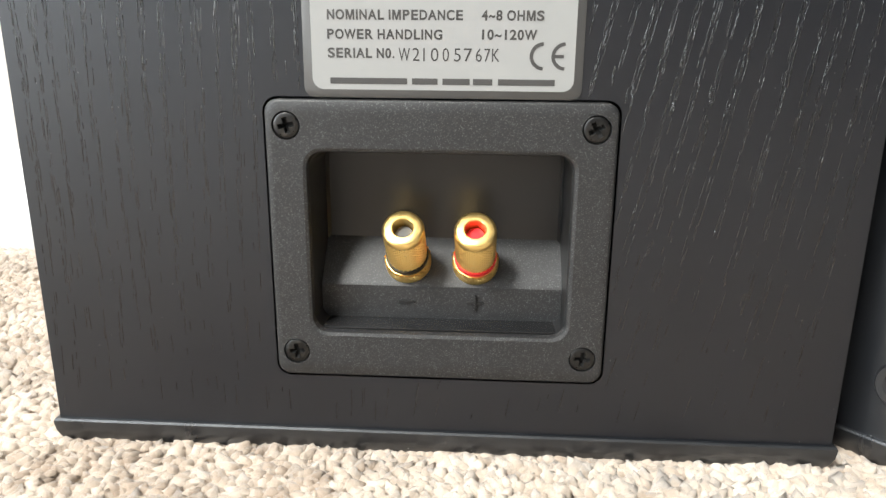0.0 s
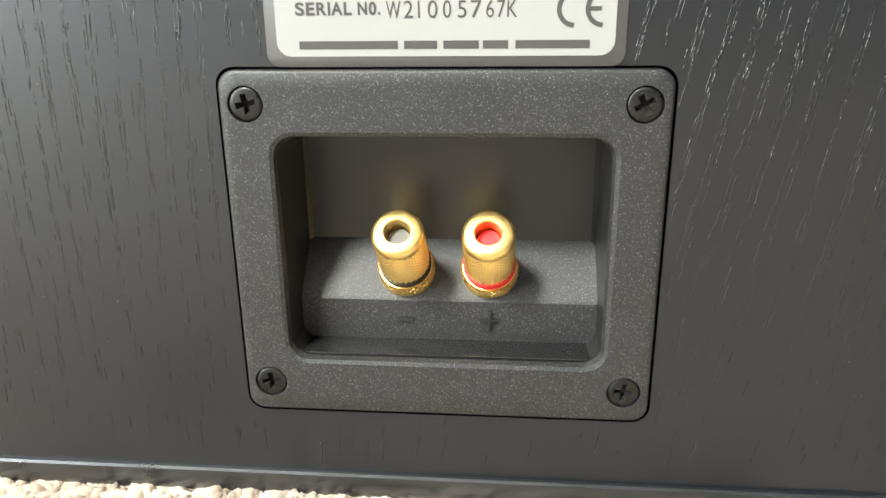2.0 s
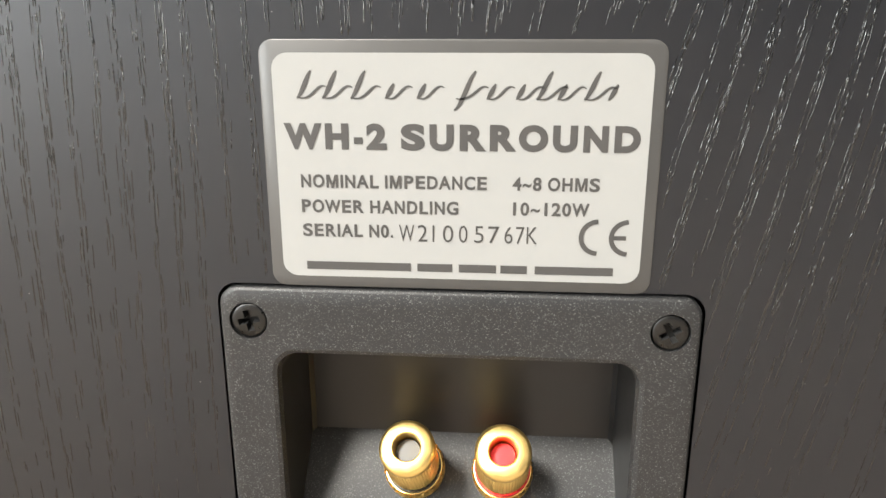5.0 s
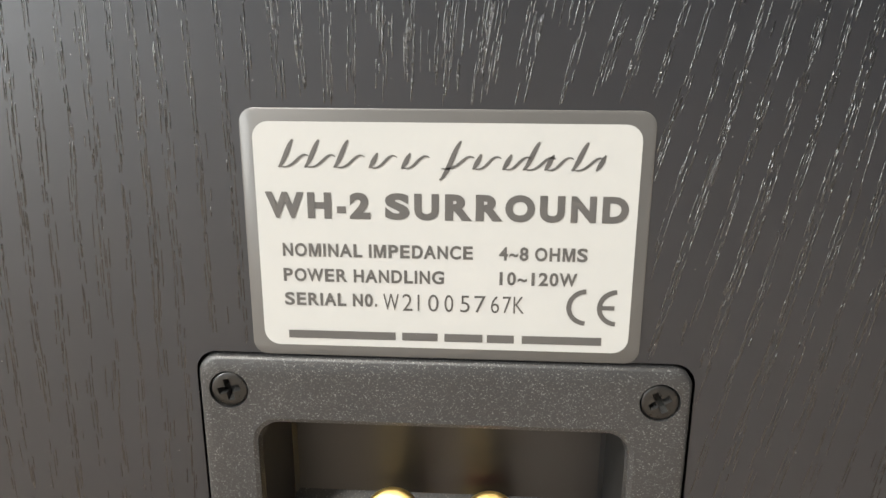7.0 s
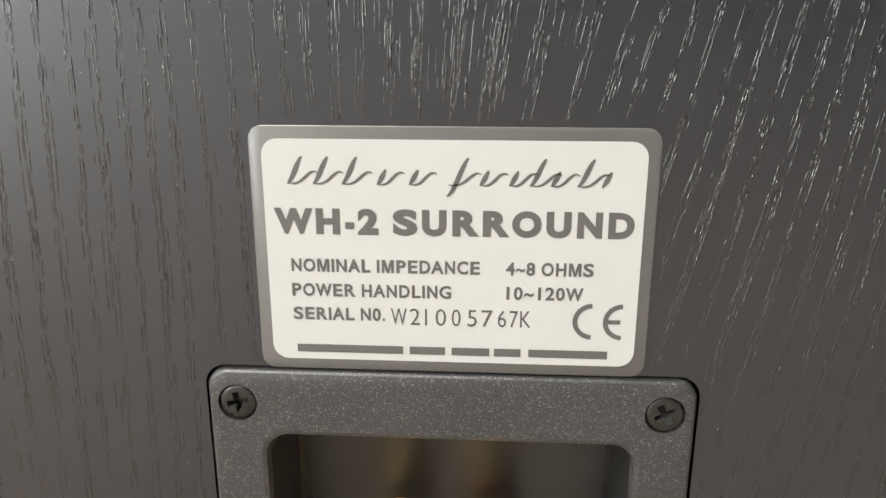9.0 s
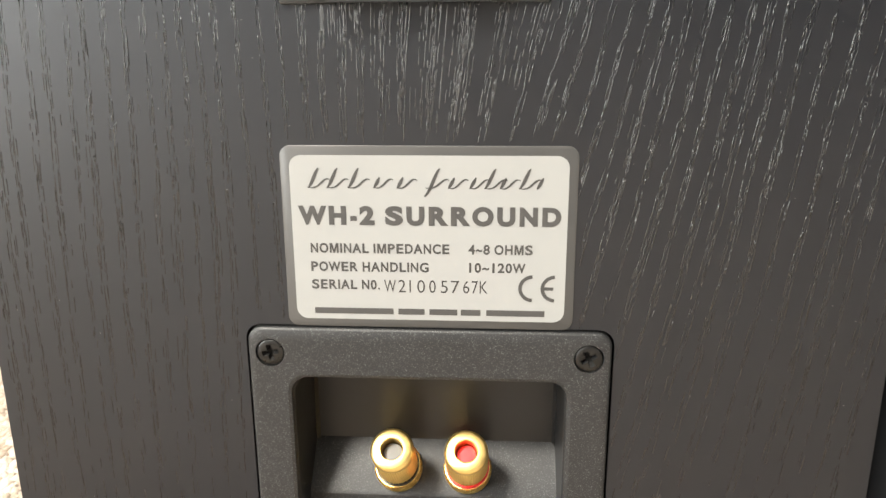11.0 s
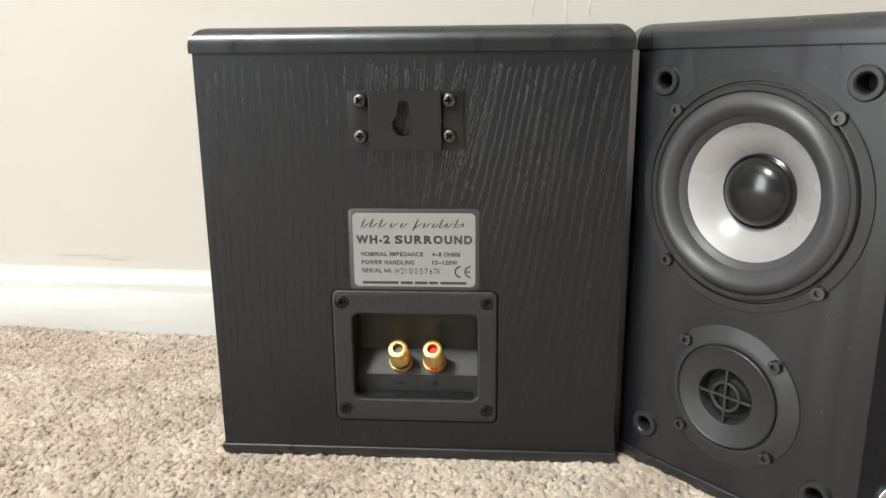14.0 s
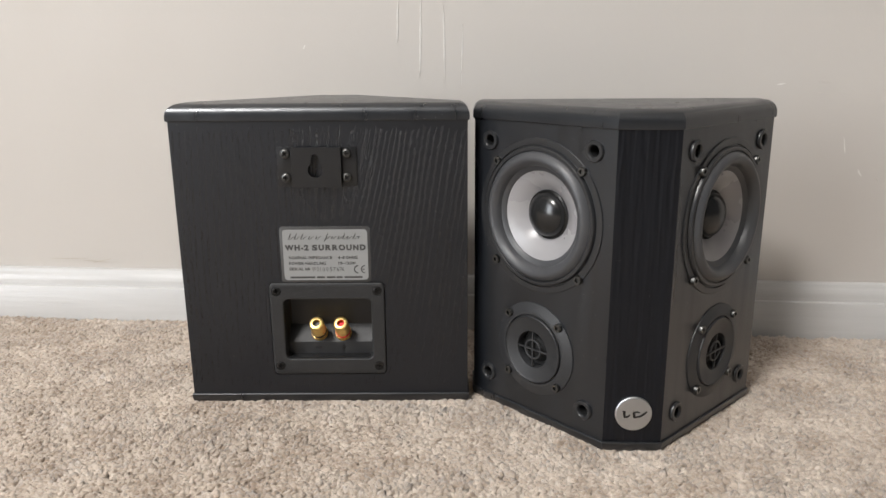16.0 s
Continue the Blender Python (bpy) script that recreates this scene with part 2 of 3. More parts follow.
def lathe(profile, n=64, cap0=False, cap1=False):
    """Turned form about the y axis: rows of (radius, y); a last radius of 0 closes it."""
    bm = bmesh.new()
    tip = None
    if profile[-1][0] == 0:
        *profile, tip = profile
    rings = [circle(r, y, n) for r, y in profile]
    skin(rings, cap0=cap0, cap1=cap1, bm=bm)
    if tip:
        bm.verts.ensure_lookup_table()
        last = [v for v in bm.verts][-n:]
        t = bm.verts.new((0, tip[1], 0))
        for i in range(n):
            bm.faces.new((last[i], last[(i + 1) % n], t))
        bmesh.ops.recalc_face_normals(bm, faces=bm.faces)
    return bm


def facing_out(bm):
    """Makes an open dish or disc look towards -y."""
    bm.normal_update()
    s = sum(f.normal.y * f.calc_area() for f in bm.faces)
    if s > 0:
        bmesh.ops.reverse_faces(bm, faces=bm.faces)
    return bm


def rounded(x0, x1, z0, z1, r, y, n=6):
    out = []
    for cx, cz, a0 in ((x1 - r, z1 - r, 0), (x0 + r, z1 - r, 90), (x0 + r, z0 + r, 180), (x1 - r, z0 + r, 270)):
        for i in range(n + 1):
            a = radians(a0 + 90 * i / n)
            out.append((cx + r * math.cos(a), y, cz + r * math.sin(a)))
    return out


def sheet(outer, holes, bm=None):
    """A flat face with holes, in a plane of constant y."""
    bm = bm or bmesh.new()
    edges = []
    for loop in (outer, *holes):
        vs = [bm.verts.new(p) for p in loop]
        edges += [bm.edges.new((vs[i], vs[(i + 1) % len(vs)])) for i in range(len(vs))]
    bmesh.ops.triangle_fill(bm, use_beauty=True, use_dissolve=False, edges=edges)
    return bm


def cross_loop(a, w, y, turn):
    pts = [(a, w), (w, w), (w, a), (-w, a), (-w, w), (-a, w), (-a, -w), (-w, -w), (-w, -a), (w, -a), (w, -w), (a, -w)]
    c, s = math.cos(radians(turn)), math.sin(radians(turn))
    return [(c * x - s * z, y, s * x + c * z) for x, z in pts]


def cross_screw(r, dome, turn, arm=None, deep=0.0016):
    """A screw head with a cross recess, its rim on y = 0, looking towards -y."""
    arm = arm or r * 0.55
    w = arm * 0.30
    bm = bmesh.new()
    n = 28
    r2 = arm * 1.12
    prof = [(r, 0.0006), (r, -dome * 0.12)]
    for i in range(1, 5):
        a = math.pi / 2 * i / 5
        prof.append((r - (r - r2) * math.sin(a) ** 1.0 * 0.98 if i == 4 else r - (r - r2) * (1 - math.cos(a)) * 1.0, -dome * (0.12 + 0.88 * math.sin(a))))
    prof[-1] = (r2, -dome)
    skin([circle(q, y, n) for q, y in prof], bm=bm)
    sheet(circle(r2, -dome, n), [cross_loop(arm, w, -dome, turn)], bm)
    old = set(bm.faces)
    skin([cross_loop(arm, w, -dome, turn), cross_loop(arm * 0.75, w * 0.8, -dome + deep, turn)], cap1=True, bm=bm)
    # recess faces take the second material, a black for the shade inside
    for f in bm.faces:
        f.material_index = 0 if f in old else 1
    bmesh.ops.remove_doubles(bm, verts=bm.verts, dist=1e-7)
    return bm


def socket_screw(r, h):
    """A cap screw with a six-sided socket."""
    bm = bmesh.new()
    hexa = circle(r * 0.5, -h, 6)
    skin([circle(r, 0.0004, 24), circle(r, -h * 0.75, 24), circle(r * 0.9, -h, 24)], bm=bm)
    sheet(circle(r * 0.9, -h, 24), [hexa], bm)
    skin([hexa, circle(r * 0.5, -h + 0.0018, 6)], cap1=True, bm=bm)
    bmesh.ops.remove_doubles(bm, verts=bm.verts, dist=1e-7)
    return bm


def inset(poly, d):
    """A convex plan polygon (counter-clockwise), moved inwards by d."""
    out = []
    n = len(poly)
    for i in range(n):
        p0, p1, p2 = (Vector(poly[(i + k) % n]) for k in (-1, 0, 1))
        a, b = (p1 - p0).normalized(), (p2 - p1).normalized()
        na, nb = Vector((-a.y, a.x)), Vector((-b.y, b.x))
        k = (na + nb) / (1 + na.dot(nb))
        out.append(tuple(p1 + d * k))
    return out


# advance widths of a plain bold grotesque, in thousandths of its size
ADVANCE = dict(zip("WH-2 SURONDMIALPECG4~810.", (944, 722, 333, 556, 278, 667, 722, 722, 778, 722, 722, 833, 278, 722, 611, 667, 667, 722, 778, 556, 584, 556, 556, 556, 278)))
BEARING = dict(zip("WH-2SUROND MIALPECG4~810.", (2, 73, 56, 28, 40, 70, 73, 42, 69, 72, 0, 70, 64, 0, 76, 72, 73, 46, 45, 24, 40, 32, 196, 40, 72)))
TRAIL = {"R": 8, "D": 42, "P": 46, "E": 46, "L": 26, "1": 196}


@functools.lru_cache(maxsize=None)
def glyph(char, bold):
    """Triangles of one character of the built-in font, and its extent."""
    cu = bpy.data.curves.new("print", "FONT")
    cu.body, cu.resolution_u, cu.offset = char, 5, bold
    ob = new("print", cu)
    me = bpy.data.meshes.new_from_object(ob.evaluated_get(bpy.context.evaluated_depsgraph_get()))
    bpy.data.objects.remove(ob)
    bpy.data.curves.remove(cu)
    co = [(v.co.x, v.co.y) for v in me.vertices]
    faces = [tuple(p.vertices) for p in me.polygons]
    bpy.data.meshes.remove(me)
    return co, faces, min(c[0] for c in co), max(c[0] for c in co)


def set_char(char, x0, x1, z0, z1, y, bold):
    """One printed character between x0 and x1, its foot on z0 and a capital's head on z1."""
    if char == "M":
        w, m, f = (x1 - x0) * 0.2, (x0 + x1) / 2, (x1 - x0) * 0.09
        bm = bmesh.new()
        for k, row in enumerate((((x0, z0), (x0 + w, z0), (x0 + w, z1), (x0, z1)), ((x1 - w, z0), (x1, z0), (x1, z1), (x1 - w, z1)),
                                 ((m - f, z0), (m + f, z0), (x0 + w * 1.45, z1), (x0 + w * 0.3, z1)), ((m - f, z0), (m + f, z0), (x1 - w * 0.3, z1), (x1 - w * 1.45, z1)))):
            bm.faces.new([bm.verts.new((px, y - 0.00001 * k, pz)) for px, pz in row])
        for face in bm.faces:
            face.normal_update()
            if face.normal.y > 0:
                face.normal_flip()
        return bm
    co, faces, a, b = glyph(char, bold)
    caps = [c[1] for c in glyph("H", bold)[0]]
    c, d = min(caps), max(caps)
    bm = bmesh.new()
    vs = [bm.verts.new((x0 + (px - a) / (b - a) * (x1 - x0), y, z0 + (pz - c) / (d - c) * (z1 - z0))) for px, pz in co]
    for f in faces:
        bm.faces.new([vs[i] for i in f])
    return facing_out(bm)


def words(body, x0, x1, z0, z1, y, bold):
    """Printed characters, fitted to a box in a plane of constant y."""
    at, spans = 0, []
    for ch in body:
        side = BEARING.get(ch, 50)
        spans.append((at + side, at + ADVANCE[ch] - TRAIL.get(ch, side)))
        at += ADVANCE[ch]
    a, b = spans[0][0], spans[-1][1]
    k = (x1 - x0) / (b - a)
    return [set_char(ch, x0 + (p - a) * k, x0 + (q - a) * k, z0, z1, y, bold) for ch, (p, q) in zip(body, spans) if ch != " "]


def ribbon(pts, y, bm=None):
    """A flat pen stroke through rows of (x, z, half width)."""
    bm = bm or bmesh.new()
    L, R = [], []
    for i, (x, z, w) in enumerate(pts):
        q, p = pts[max(i - 1, 0)], pts[min(i + 1, len(pts) - 1)]
        t = Vector((p[0] - q[0], p[1] - q[1])).normalized()
        L.append(bm.verts.new((x - t.y * w, y, z + t.x * w)))
        R.append(bm.verts.new((x + t.y * w, y, z - t.x * w)))
    for i in range(len(pts) - 1):
        bm.faces.new((L[i], L[i + 1], R[i + 1], R[i]))
    return facing_out(bm)


def stroke(bend, n=14):
    """Points of a cubic bend with a pen that swells in the middle: ((x, z) four times), half width."""
    (a, b, c, d), w = bend
    out = []
    for i in range(n + 1):
        t = i / n
        k = ((1 - t) ** 3, 3 * t * (1 - t) ** 2, 3 * t * t * (1 - t), t ** 3)
        out.append((sum(q * p[0] for q, p in zip(k, (a, b, c, d))), sum(q * p[1] for q, p in zip(k, (a, b, c, d))), w * (0.35 + 0.65 * math.sin(math.pi * t))))
    return out


# ---------------------------------------------------------------- the room
north_y = 0.014


def build_room():
    structure("floor", box(WX0 - 0.1, WX1 + 0.1, WY0 - 0.1, 0.12, -0.05, -0.006), "backing", ROOM, "beige cut-pile carpet over the whole floor")
    structure("wall_north", box(WX0 - 0.1, WX1 + 0.1, north_y, 0.12, -0.05, WZ), "wall", ROOM, "magnolia painted wall with scuffs and ridges in the paint")
    # unseen walls that close the room, darkened to hold back bounced light
    structure("wall_south", box(WX0 - 0.1, WX1 + 0.1, WY0 - 0.1, WY0, -0.05, WZ), "far_wall", ROOM, "unseen closing wall, blue-grey and kept dark to dim reflections")
    structure("wall_east", box(WX1, WX1 + 0.1, WY0, north_y, -0.05, WZ), "far_wall", ROOM, "unseen closing wall, blue-grey and kept dark to dim reflections")
    bm = bmesh.new()
    for y0, y1, z0, z1 in ((WY0, WIN_Y0, -0.05, WZ), (WIN_Y1, north_y, -0.05, WZ), (WIN_Y0, WIN_Y1, -0.05, WIN_Z0), (WIN_Y0, WIN_Y1, WIN_Z1, WZ)):
        box(WX0 - 0.1, WX0, y0, y1, z0, z1, bm=bm)
    structure("wall_west", bm, "far_wall", ROOM, "unseen closing wall with a door opening, blue-grey and kept dark")
    bm = bmesh.new()
    for x0, x1, y0, y1 in ((WX0 - 0.1, RW_X0, WY0 - 0.1, 0.12), (RW_X1, WX1 + 0.1, WY0 - 0.1, 0.12), (RW_X0, RW_X1, WY0 - 0.1, RW_Y0), (RW_X0, RW_X1, RW_Y1, 0.12)):
        box(x0, x1, y0, y1, WZ, WZ + 0.1, bm=bm)
    structure("ceiling", bm, "ceiling", ROOM, "plain white ceiling")
    # window frame in the west wall
    win = new("window_1")
    win.matrix_world = ROOM
    tagged(win, "white framed glazed door that lets the daylight in", kind="structure")
    f = 0.05
    for y0, y1, z0, z1 in ((WIN_Y0, WIN_Y0 + f, WIN_Z0, WIN_Z1), (WIN_Y1 - f, WIN_Y1, WIN_Z0, WIN_Z1), (WIN_Y0 + f, WIN_Y1 - f, WIN_Z0, WIN_Z0 + f), (WIN_Y0 + f, WIN_Y1 - f, WIN_Z1 - f, WIN_Z1)):
        part("window_frame", box(WX0 - 0.05, WX0 - 0.005, y0, y1, z0, z1, 0.004), "gloss", win)
    # unseen roof window, put in to frame the added overhead lamp
    win = new("assumed_roof_window")
    win.matrix_world = ROOM
    tagged(win, "unseen white framed roof window, assumed for the light from above", kind="structure")
    f = 0.03
    for x0, x1, y0, y1 in ((RW_X0, RW_X0 + f, RW_Y0, RW_Y1), (RW_X1 - f, RW_X1, RW_Y0, RW_Y1), (RW_X0 + f, RW_X1 - f, RW_Y0, RW_Y0 + f), (RW_X0 + f, RW_X1 - f, RW_Y1 - f, RW_Y1)):
        part("window_frame", box(x0, x1, y0, y1, WZ + 0.005, WZ + 0.05, 0.004), "gloss", win)
    # skirting board: flat face, a bead and an ogee at the top
    prof = [(0.0, -0.008), (0.0, 0.0350), (0.0006, 0.0360), (0.0022, 0.0366), (0.0034, 0.0368), (0.0036, 0.0376), (0.0037, 0.0412), (0.0046, 0.0450), (0.0066, 0.0485),
            (0.0084, 0.0505), (0.0088, 0.0522), (0.0100, 0.0534), (0.0138, 0.0540), (0.0138, -0.008)]
    n = 60
    rings = [[(WX0 + (WX1 - WX0) * i / n, y, z + 0.0004 * noise.noise((i * 0.9, y * 300, 0))) for y, z in prof] for i in range(n + 1)]
    structure("baseboard", skin(rings, cap0=True, cap1=True), "gloss", ROOM, "white gloss moulded skirting board along the wall", smooth=35)


def scuffs():
    """Dents, ridges and scratches in the wall paint."""
    wall = bpy.data.objects["wall_north"]
    rng = random.Random(5)

    def mark(x, z, dx, dz, w, mat, lift=0.00016):
        w *= 0.7
        pts = []
        n = 12
        for i in range(n + 1):
            t = i / n
            pts.append((x + dx * t + 0.12 * w * math.sin(9 * t + x * 40), z + dz * t + 0.1 * w * math.cos(7 * t), w * (0.15 + 0.85 * math.sin(math.pi * t) ** 0.7) * (0.75 + 0.5 * rng.random())))
        bm = ribbon(pts, north_y - 0.0004)
        for f in list(bm.faces):
            c = bmesh.ops.poke(bm, faces=[f])
            for v in c["verts"]:
                v.co.y -= lift * (0.5 + rng.random())
        part("paint_scuff", bm, mat, wall, smooth=60)

    for row in SCUFFS:
        mark(*row)


SCUFFS = [
    (0.048, 0.321, -0.001, -0.038, 0.0011, "scuff", 0.0005),
    (0.070, 0.326, -0.002, -0.075, 0.0013, "scuff", 0.0005),
    (0.091, 0.317, 0.001, -0.069, 0.0011, "scuff", 0.0005),
    (0.109, 0.301, -0.001, -0.057, 0.0007, "scuff", 0.0004),
    (0.400, 0.243, 0.007, 0.001, 0.0011, "scuff"),
    (0.435, 0.246, 0.015, -0.001, 0.0008, "graze"),
    (0.431, 0.235, 0.013, 0.001, 0.0006, "graze"),
    (0.401, 0.202, 0.010, 0.001, 0.0003, "graze"),
    (0.463, 0.222, 0.003, 0.006, 0.0008, "graze"),
    (0.441, 0.206, 0.002, 0.005, 0.0009, "graze"),
    (0.465, 0.195, 0.003, -0.016, 0.0006, "scuff"),
    (0.481, 0.165, 0.004, -0.007, 0.0011, "scuff"),
    (0.408, 0.158, 0.004, 0.001, 0.0005, "graze"),
    (-0.045, 0.278, 0.002, 0.004, 0.0008, "scuff"),
    (-0.335, 0.063, 0.045, 0.001, 0.0006, "stain"),
    (-0.300, 0.062, 0.030, -0.002, 0.0008, "stain"),
    (-0.288, 0.059, 0.022, 0.005, 0.0006, "stain"),
    (0.498, 0.156, 0.003, -0.002, 0.0009, "graze"),
]

# ---------------------------------------------------------------- loudspeakers
HW, HF, DEPTH = 0.1108, 0.0203, 0.118          # half width, half of the front flat, depth
SIDE = DEPTH - (HW - HF)                       # where the short side meets the slanted face
Z0, Z1, ZTOP, ZBOT = 0.0079, 0.2260, 0.2388, -0.0045
OFF = 0.0008                                   # the back's fittings stand this far off its middle
PLAN = [(-HW, 0), (HW, 0), (HW, SIDE), (HF, DEPTH), (-HF, DEPTH), (-HW, SIDE)]


def cap_block(z_line, z_end, r):
    """Vinyl-wrapped end piece: a small step over the body, then a round edge."""
    s = 1 if z_end > z_line else -1
    h = abs(z_end - z_line)
    levels = [(0.0006, 0.0), (-0.0010, 0.0), (-0.0014, 0.0006), (-0.0014, h - r)]
    levels += [(-0.0014 + r * (1 - math.cos(a)), h - r + r * math.sin(a)) for a in (math.pi / 2 * i / 7 for i in range(1, 8))]
    rings = [[(x, y, z_line + s * dz) for x, y in inset(PLAN, d)] for d, dz in levels]
    bm = skin(rings, cap0=True, cap1=True)
    return bm


def face_frame(side):
    """Pose of a slanted face: x across it, y into the cabinet, z up. side -1: the face on the speaker's own x < 0."""
    a, b = Vector((side * HW, SIDE, 0)), Vector((side * HF, DEPTH, 0))
    mid = (a + b) / 2
    x = (b - a).normalized() * (1 if side > 0 else -1)
    z = Vector((0, 0, 1))
    y = z.cross(x)
    return Matrix(((x.x, y.x, 0, mid.x), (x.y, y.y, 0, mid.y), (0, 0, 1, 0), (0, 0, 0, 1)))


FACE = (HW - HF) / math.sqrt(0.5) / 2          # half the slanted face's width
WOOF_Z, TWEET_Z = 0.1600, 0.0590


def woofer(parent, m):
    flange = part("woofer", facing_out(lathe([(0.0560, 0.0006), (0.0560, -0.0007), (0.0557, -0.0010), (0.0516, -0.0010), (0.0510, 0.0006), (0.0504, 0.0006), (0.0500, -0.0024), (0.0494, -0.0030), (0.0474, -0.0030), (0.0468, -0.0022)], 96)),
                  "basket", parent, "round woofer with a silver-grey cone and a black rubber surround", m)
    roll = [(0.0470, -0.0018)]
    for i in range(1, 16):
        t = i / 16
        roll.append((0.0470 - 0.0106 * t, -0.0016 - 0.0046 * math.sin(math.pi * t) ** 0.8 + 0.0004 * t))
    roll += [(0.0362, 0.0006), (0.0330, 0.0022), (0.0326, 0.0030)]
    part("surround", facing_out(lathe(roll, 96)), "rubber", flange, "black rubber half-roll surround")
    cone = [(0.0330, 0.0028)]
    for i in range(1, 11):
        t = i / 10
        cone.append((0.0330 - 0.0152 * t, 0.0028 + 0.0092 * t - 0.0012 * math.sin(math.pi * t)))
    part("cone", facing_out(lathe(cone, 96)), "cone", flange, "silver-grey cone")
    dome = [(0.0182, 0.0118), (0.0180, 0.0106), (0.0174, 0.0102), (0.0166, 0.0108)]
    for i in range(0, 12):
        a = math.pi / 2 * i / 12
        dome.append((0.0163 * math.cos(a), 0.0106 - 0.0088 * math.sin(a)))
    dome.append((0, 0.0018))
    part("dust_cap", facing_out(lathe(dome, 64)), "dome", flange, "glossy black domed dust cap")
    for x, z in ((-0.0385, 0.0368), (0.0385, 0.0368), (-0.0385, -0.0385), (0.0385, -0.0385)):
        part("screw", socket_screw(0.0033, 0.0026), "nickel", flange, "dull nickel socket screw", pose(x, -0.0008, z, 0, 17 * x * 1000, 0))


def tweeter(parent, m):
    fl = part("tweeter", facing_out(lathe([(0.0362, 0.0006), (0.0360, -0.0008), (0.0354, -0.0010), (0.0300, -0.0024), (0.0290, -0.0028), (0.0270, -0.0028), (0.0265, -0.0014), (0.0260, -0.0014)], 96)), "tweeter", parent, "round black tweeter with a slotted centre", m)
    part("face_disc", facing_out(lathe([(0.0260, -0.0018), (0.0258, -0.0036), (0.0253, -0.0040), (0.0249, -0.0036), (0.0246, -0.0034), (0.0150, -0.0034), (0.0142, -0.0030), (0.0138, -0.0018), (0.0136, 0.0040)], 96)), "tweeter", fl)
    part("dome", facing_out(lathe([(0.0136, 0.0040), (0.0112, 0.0042), (0.0104, 0.0030), (0.0082, 0.0012), (0.0045, 0.0002), (0, 0.0)], 48)), "dark", fl, "black tweeter dome behind a cross guard")
    ring = [[((0.0072 + 0.0008 * math.cos(b)) * math.cos(a), -0.0022 + 0.0007 * math.sin(b), (0.0072 + 0.0008 * math.cos(b)) * math.sin(a)) for b in (2 * math.pi * j / 8 for j in range(8))] for a in (2 * math.pi * i / 40 for i in range(41))]
    part("guard_ring", skin(ring), "tweeter", fl)
    for turn in (0, 90, 180, 270):
        part("guard_bar", box(0, 0.0139, -0.0029, -0.0015, -0.0006, 0.0006, 0.0003), "tweeter", fl, "", pose(0, 0, 0, 0, turn, 0))
    for x, z in ((-0.0234, 0.0234), (0.0234, 0.0234), (-0.0234, -0.0234), (0.0234, -0.0234)):
        part("screw", socket_screw(0.0032, 0.0024), "nickel", fl, "dull nickel socket screw", pose(x, -0.0020, z, 0, 31 * z * 1000, 0))


def grille_socket(parent, m):
    sock = part("grille_socket", facing_out(lathe([(0.0073, 0.0003), (0.0073, -0.0012), (0.0067, -0.0020), (0.0048, -0.0020), (0.0042, -0.0014), (0.0039, -0.0008), (0.0038, 0.0020)], 32)), "basket", parent, "black rubber grille socket", m)
    # black liner that stands for the shade in the hole
    part("bore", facing_out(lathe([(0.00378, 0.0004), (0.0037, 0.0100), (0, 0.0100)], 24)), "dark", sock)


def front_fittings(sp):
    for side in (-1, 1):
        f = face_frame(side)
        outer = [(-FACE, 0, Z0), (FACE, 0, Z0), (FACE, 0, Z1), (-FACE, 0, Z1)]
        baffle = sheet(outer, [circle(0.0500, 0, 72, 0, WOOF_Z), circle(0.0264, 0, 48, 0, TWEET_Z)] + [circle(0.0040, 0, 16, x, z) for x in (-0.0468, 0.0468) for z in (0.2110, 0.0258)])
        part("baffle", facing_out(baffle), "baffle", sp, "satin black slanted baffle", f, 0)
        woofer(sp, f @ pose(0, 0, WOOF_Z))
        tweeter(sp, f @ pose(0, 0, TWEET_Z))
        for x in (-0.0468, 0.0468):
            for z in (0.2110, 0.0258):
                grille_socket(sp, f @ pose(x, 0, z))
    # front flat of black ash with a round badge
    ff = pose(0, DEPTH, 0, 0, 0, 180)
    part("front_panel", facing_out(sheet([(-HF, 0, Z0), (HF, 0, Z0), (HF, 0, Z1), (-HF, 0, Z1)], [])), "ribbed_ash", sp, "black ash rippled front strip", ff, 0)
    badge = part("badge", facing_out(lathe([(0.0127, 0.0003), (0.0127, -0.0012), (0.0122, -0.0017), (0.0112, -0.0018), (0, -0.0019)], 64)), "alu", sp, "round brushed aluminium badge", ff @ pose(0, 0, 0.0300))
    for rows in ([(-0.0078, 0.0022, 0.0004), (-0.0066, 0.0021, 0.0009), (-0.0064, -0.0010, 0.0009), (-0.0058, -0.0026, 0.0008)],
                 [(-0.0060, -0.0024, 0.0005), (-0.0040, -0.0018, 0.0006), (-0.0026, -0.0004, 0.0004)],
                 [(-0.0006, 0.0014, 0.0006), (0.0002, 0.0006, 0.0009), (0.0004, -0.0018, 0.0009), (0.0010, -0.0026, 0.0006)],
                 [(0.0000, 0.0016, 0.0004), (0.0024, 0.0018, 0.0005), (0.0042, 0.0014, 0.0004)],
                 [(0.0008, -0.0024, 0.0005), (0.0048, -0.0014, 0.0007), (0.0076, 0.0008, 0.0007), (0.0090, 0.0022, 0.0003)]):
        bm = ribbon(rows, -0.0023)
        ext = bmesh.ops.extrude_face_region(bm, geom=list(bm.faces))
        bmesh.ops.translate(bm, vec=(0, 0.0006, 0), verts=[v for v in ext["geom"] if isinstance(v, bmesh.types.BMVert)])
        bmesh.ops.recalc_face_normals(bm, faces=bm.faces)
        part("emblem_stroke", bm, "black", badge, "dark raised emblem stroke")


